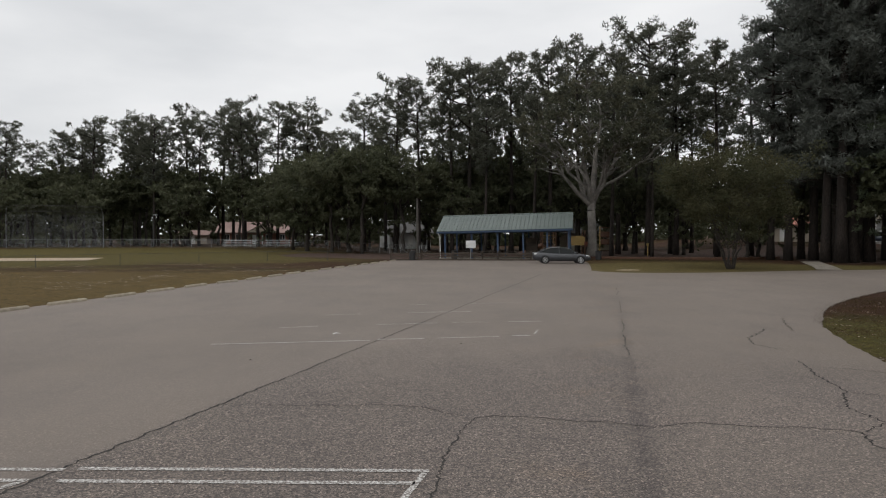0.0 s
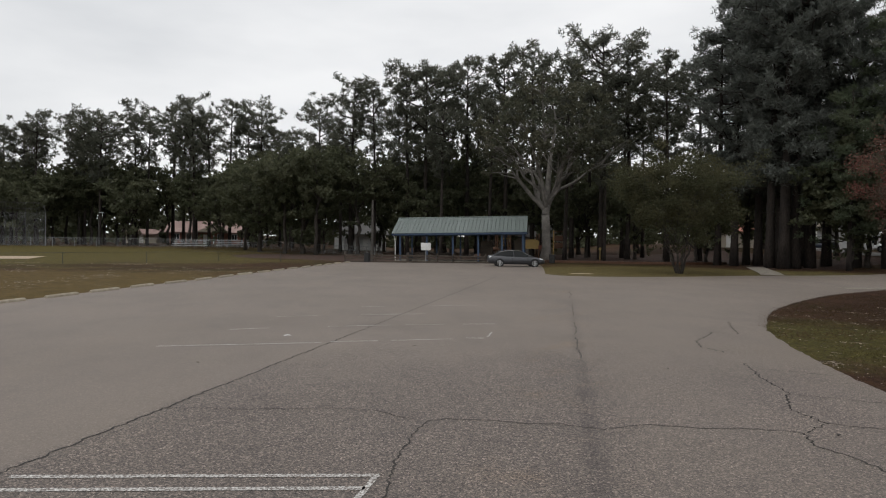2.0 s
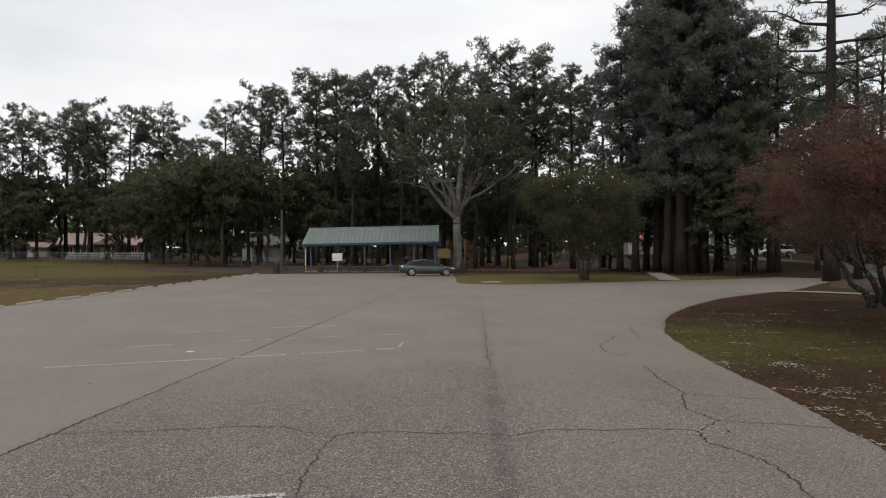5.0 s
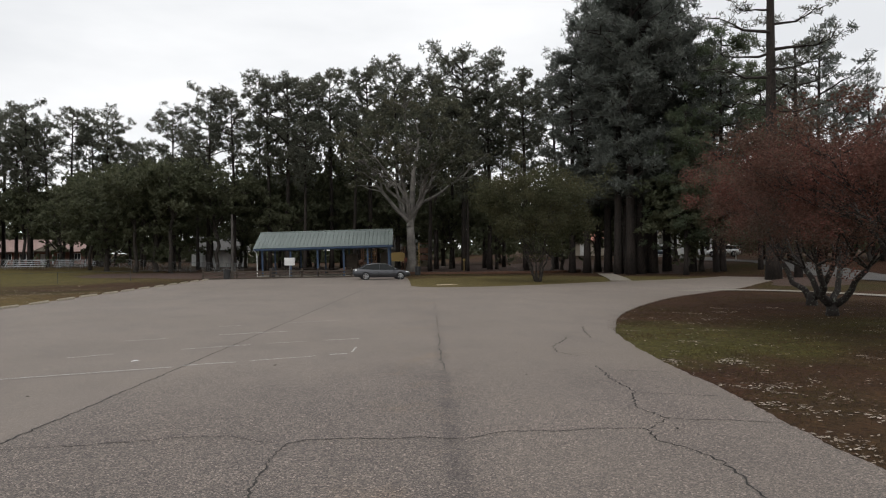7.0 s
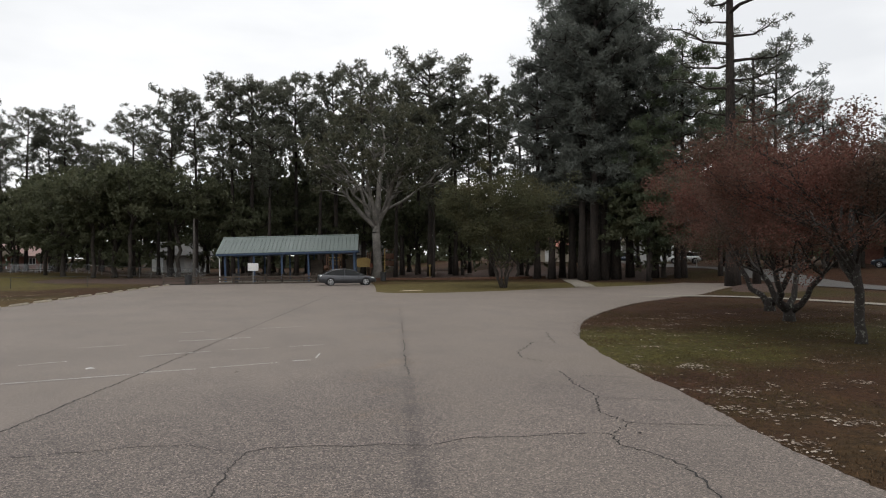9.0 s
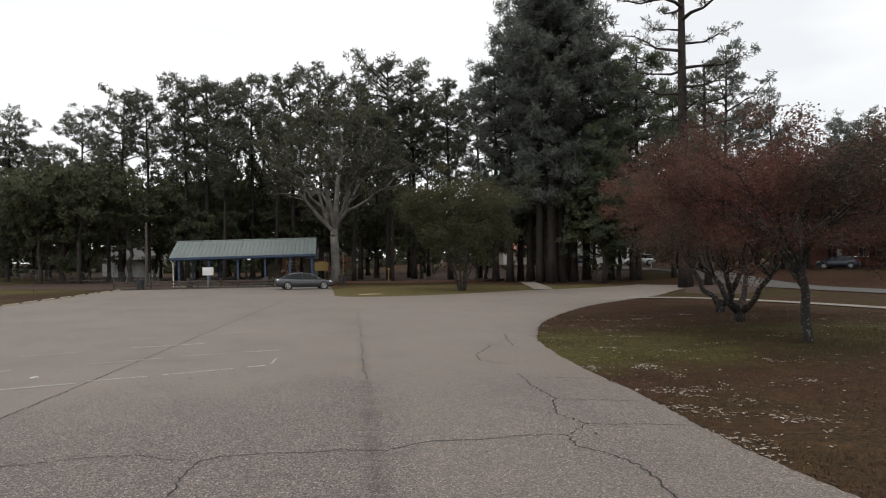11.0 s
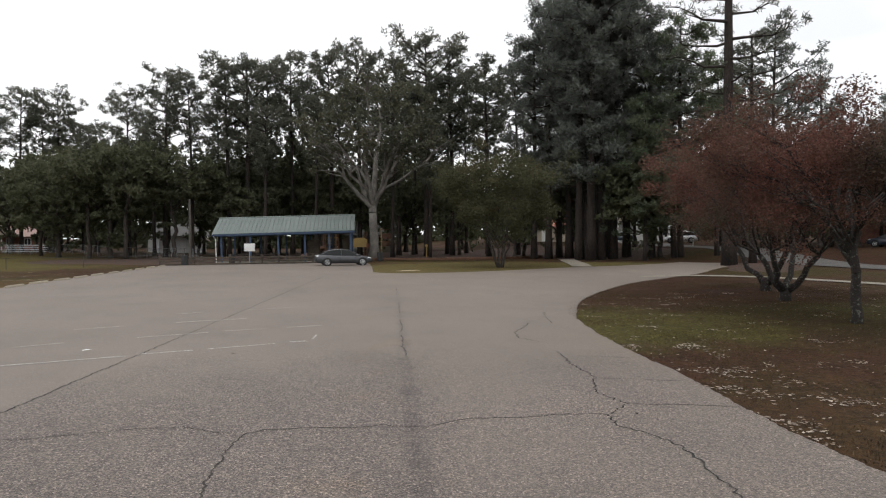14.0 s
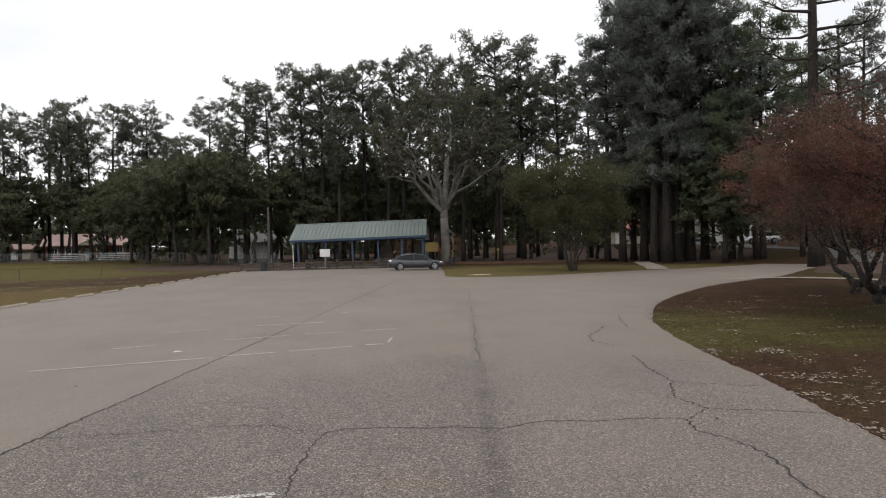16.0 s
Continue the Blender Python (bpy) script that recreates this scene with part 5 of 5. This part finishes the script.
# ---- houses ----
def house(m, label, sx, sy, wall_h, roof_h, wall, roof, windows, gable=None, porch=False):
    """A one-storey house with a pitched roof along x, windows and a door on the -y side."""
    h = thing("house", m, label, "house")
    part("wall", Shape().box(-sx / 2, -sy / 2, -0.3, sx / 2, sy / 2, wall_h), wall, h)
    o = 0.5
    r = Shape()
    for y0, y1 in ((-sy / 2 - o, 0), (sy / 2 + o, 0)):
        z0 = wall_h - 0.2
        r.add([(-sx / 2 - o, y0, z0), (sx / 2 + o, y0, z0), (sx / 2 + o, y1, wall_h + roof_h), (-sx / 2 - o, y1, wall_h + roof_h), (-sx / 2 - o, y0, z0 + 0.18), (sx / 2 + o, y0, z0 + 0.18), (sx / 2 + o, y1, wall_h + roof_h + 0.18), (-sx / 2 - o, y1, wall_h + roof_h + 0.18)], [(0, 1, 2, 3), (7, 6, 5, 4), (0, 4, 5, 1), (1, 5, 6, 2), (3, 7, 4, 0)])
    part("roof", r, roof, h)
    for x in (-sx / 2, sx / 2):
        g = Shape().add([(x - 0.02, -sy / 2, wall_h), (x - 0.02, sy / 2, wall_h), (x - 0.02, 0, wall_h + roof_h), (x + 0.02, -sy / 2, wall_h), (x + 0.02, sy / 2, wall_h), (x + 0.02, 0, wall_h + roof_h)], [(0, 1, 2), (5, 4, 3), (0, 3, 4, 1)])
        part("gable", g, wall, h)
    for x in windows:
        w = part("window", Shape().box(x - 0.6, -sy / 2 - 0.05, 0.9, x + 0.6, -sy / 2 + 0.05, 2.2), WHITE, h, "white framed window")
        for k in (-0.27, 0.27):
            part("pane", Shape().box(x + k - 0.23, -sy / 2 - 0.07, 1.0, x + k + 0.23, -sy / 2 - 0.052, 2.1), PANE, w)
    d = part("door", Shape().box(-0.5, -sy / 2 - 0.06, -0.1, 0.5, -sy / 2 + 0.05, 2.05), WHITE, h)
    part("handle", Shape().block(0.06, 0.06, 0.06, pose(0.38, -sy / 2 - 0.09, 1.0), 0.02), CHROME, d)
    if gable is not None:
        gx, gw, gd = gable
        f = Shape().add([(gx - gw / 2, -sy / 2 - gd, wall_h - 0.1), (gx + gw / 2, -sy / 2 - gd, wall_h - 0.1), (gx, -sy / 2 - gd, wall_h + roof_h * 0.8), (gx - gw / 2, 0, wall_h - 0.1), (gx + gw / 2, 0, wall_h - 0.1), (gx, 0, wall_h + roof_h * 0.8)], [(0, 2, 5, 3), (1, 4, 5, 2), (0, 3, 4, 1)])
        part("porch_roof", f, roof, h)
        part("porch_gable", Shape().add([(gx - gw / 2 + 0.3, -sy / 2 - gd + 0.05, wall_h), (gx + gw / 2 - 0.3, -sy / 2 - gd + 0.05, wall_h), (gx, -sy / 2 - gd + 0.05, wall_h + roof_h * 0.75), (gx - gw / 2 + 0.3, -sy / 2 - gd + 0.2, wall_h), (gx + gw / 2 - 0.3, -sy / 2 - gd + 0.2, wall_h), (gx, -sy / 2 - gd + 0.2, wall_h + roof_h * 0.75)], [(0, 1, 2), (5, 4, 3), (0, 3, 4, 1)]), TANWALL, h)
        for x in (gx - gw / 2 + 0.4, gx, gx + gw / 2 - 0.4):
            part("porch_post", Shape().box(x - 0.08, -sy / 2 - gd + 0.1, -0.2, x + 0.08, -sy / 2 - gd + 0.26, wall_h), WHITE, h)
    return h


house(pose(-42.0, 156, 0.45, 0, 0, 6), "low brick house with faded red shingle roof", 16, 9, 2.6, 2.2, BRICK, REDROOF, [-6, -3.5, 3, 6], (2.0, 7.5, 2.5))
house(pose(-55.0, 153, 0.45, 0, 0, 4), "small tan outbuilding with faded red roof", 6, 5, 2.1, 0.8, TANWALL, REDROOF, [-2])
house(pose(-7.2, 131, 0.2, 0, 0, 20), "white sided house beyond the trees", 8, 7, 2.8, 2.2, SIDING, GREYROOF, [-3, 2.5], None)
house(pose(23.0, 122, 0, 0, 0, -12), "tan house behind the playground trees", 14, 8, 2.9, 2.0, TANWALL, GREYROOF, [-5, -2.5, 3, 5.5], None)
house(pose(74.0, 110, gz(74, 110), 0, 0, -38), "white sided house beyond the street", 11, 8, 3.6, 3.2, SIDING, GREYROOF, [-4, 2.5, 4.5], (-1.5, 4, 1.5))
house(pose(57.0, 114, gz(57, 114), 0, 0, -30), "tan house behind the stand of pines", 8, 7, 2.8, 2.2, TANWALL, PINKROOF, [-2.5, 2.5], None)
house(pose(88.0, 70, gz(88, 70), 0, 0, -60), "house with salmon shingle roof beyond the street", 13, 9, 3.4, 4.6, BRICK, PINKROOF, [-4.5, 3, 5], None)
mail = thing("mailbox", pose(61.3, 78.2, gz(61.3, 78.2), 0, 0, -40), "white mailbox on a white cross post", "mailbox")
part("post", Shape().box(-0.06, -0.06, -0.1, 0.06, 0.06, 1.35), WHITE, mail)
part("arm", Shape().box(-0.35, -0.05, 0.85, 0.35, 0.05, 0.95), WHITE, mail)
part("box", Shape().block(0.5, 0.2, 0.24, pose(0.1, 0, 1.08), 0.05), WHITE, mail)


# ---- litter and grass ----
def inside_island(x, y):
    for (ax, ay), (bx, by) in zip(ISLAND, ISLAND[1:]):
        if ay <= y < by:
            return x > ax + (bx - ax) * (y - ay) / (by - ay) + 0.05
    return y >= 47


def leaf(s, rng, x, y, r, z, narrow=0.45):
    """One small curled leaf."""
    a, k, tip = rng.uniform(0, 6.283), len(s.v), rng.uniform(0.003, 0.012)
    s.v += [(x + r * f * math.cos(a + q), y + r * f * math.sin(a + q), z + dz) for q, f, dz in ((0, 1.0, tip), (1.6, narrow, 0.002), (3.14, 1.0, 0.004), (4.7, narrow, tip * 0.5))]
    s.f.append((k, k + 1, k + 2, k + 3))


def litter():
    rng = random.Random(31)
    s, brown = Shape(), Shape()
    rim = ISLAND[60::12]
    while len(s.f) < 3800:
        x, y = rng.uniform(6, 30), rng.uniform(2.5, 26)
        if not inside_island(x, y):
            continue
        edge = min(math.hypot(x - ax, y - ay) for ax, ay in rim)
        near = 0.33 if edge < 1.9 and 7.0 < y < 14.0 else 0.0
        dense = noise.noise((x * 0.9, y * 0.9, 3.0)) + 0.6 * noise.noise((x * 3.2, y * 3.2, 8.0)) + near - 0.014 * max(edge - 2, 0) - (0.2 if y < 6 else 0.0)
        if rng.random() < ease(dense * 3.0 - 1.0) + 0.02:
            leaf(s, rng, x, y, rng.uniform(0.012, 0.055), -0.022 + rng.uniform(0, 0.008), rng.uniform(0.35, 0.8))
    while len(s.f) < 5600:
        x, y = rng.uniform(-34, -9), rng.uniform(30, 60)
        if x < -18.6 + 0.2155 * (y - 10.0) and noise.noise((x * 0.25, y * 0.4, 6.0)) + 0.4 * noise.noise((x * 1.2, y * 1.6, 2.0)) > 0.28:
            leaf(s, rng, x, y, rng.uniform(0.04, 0.11), -0.022, 0.5)
    for _ in range(60):
        leaf(s, rng, rng.uniform(-6, 9), rng.uniform(8, 40), rng.uniform(0.010, 0.028), 0.005, 0.5)
    tagged(part("fallen_leaves", s, LITTER), "pale dry leaves strewn over the grass", "leaf litter", kind="stuff")
    while len(brown.f) < 26000:
        y = 2.0 + 30 * rng.random() ** 1.5
        x = rng.uniform(6, 28)
        if not inside_island(x, y) or rng.random() > ease(0.55 + 1.1 * noise.noise((x * 0.7, y * 0.7, 14.0))):
            continue
        leaf(brown, rng, x, y, rng.uniform(0.02, 0.055), -0.024 + rng.uniform(0, 0.012), 0.4)
    for ax, ay in ISLAND[150:230]:
        for _ in range(5):
            leaf(brown, rng, ax + rng.gauss(-0.02, 0.09), ay + rng.gauss(0, 0.2), rng.uniform(0.015, 0.045), 0.004, 0.4)
    tagged(part("brown_leaves", brown, DRYLEAF), "brown dry leaves and needles matted in the grass", "leaf litter", kind="stuff")


def blades():
    rng = random.Random(32)
    s = Shape()
    while len(s.f) < 80000:
        y = rng.uniform(2, 30) if rng.random() < 0.85 else rng.uniform(30, 40)
        x = rng.uniform(6, 30)
        if not inside_island(x, y) or rng.random() > 0.45 + noise.noise((x * 0.4, y * 0.4, 9.0)):
            continue
        a, h, w = rng.uniform(0, 6.283), rng.uniform(0.02, 0.06), rng.uniform(0.004, 0.010)
        dx, dy = rng.uniform(-0.05, 0.05), rng.uniform(-0.05, 0.05)
        k = len(s.v)
        s.v += [(x - w * math.cos(a), y - w * math.sin(a), -0.035), (x + w * math.cos(a), y + w * math.sin(a), -0.035), (x + dx, y + dy, -0.03 + h)]
        s.f.append((k, k + 1, k + 2))
    tagged(part("grass", s, BLADE), "short thin olive and straw grass", "grass", kind="stuff")


litter()
blades()
for x, y, r, m in ((0.35, 15.75, 0.05, CRACK), (-4.0, 13.6, 0.04, CRACK), (5.77, 8.42, 0.06, CRACK), (6.2, 15.9, 0.05, CRACK), (5.3, 13.0, 0.04, CRACK)):
    stone = thing("dark_leaf", pose(x, y, 0.004, 0, 0, 40 * x), "small dark curled leaf lying on the asphalt", "leaf", "loose leaves on the lot")
    part("blade", Shape().add([(-r, 0, 0.0), (0, -r * 0.5, 0.012), (r, 0, 0.003), (0, r * 0.5, 0.015), (0, 0, 0.004)], [(0, 1, 4), (1, 2, 4), (2, 3, 4), (3, 0, 4)]), m, stone)
scrap = thing("paper_scrap", pose(-2.83, 17.35, 0.005, 0, 0, 12) @ Matrix.Diagonal((0.6, 0.6, 0.6, 1)), "crumpled white paper scrap on the asphalt", "litter")
part("sheet", Shape().add([(-0.16, -0.06, 0), (0.0, -0.08, 0.03), (0.17, -0.05, 0.004), (0.14, 0.07, 0.0), (0.01, 0.06, 0.04), (-0.15, 0.08, 0.008)], [(0, 1, 4, 5), (1, 2, 3, 4)]), WHITE, scrap)
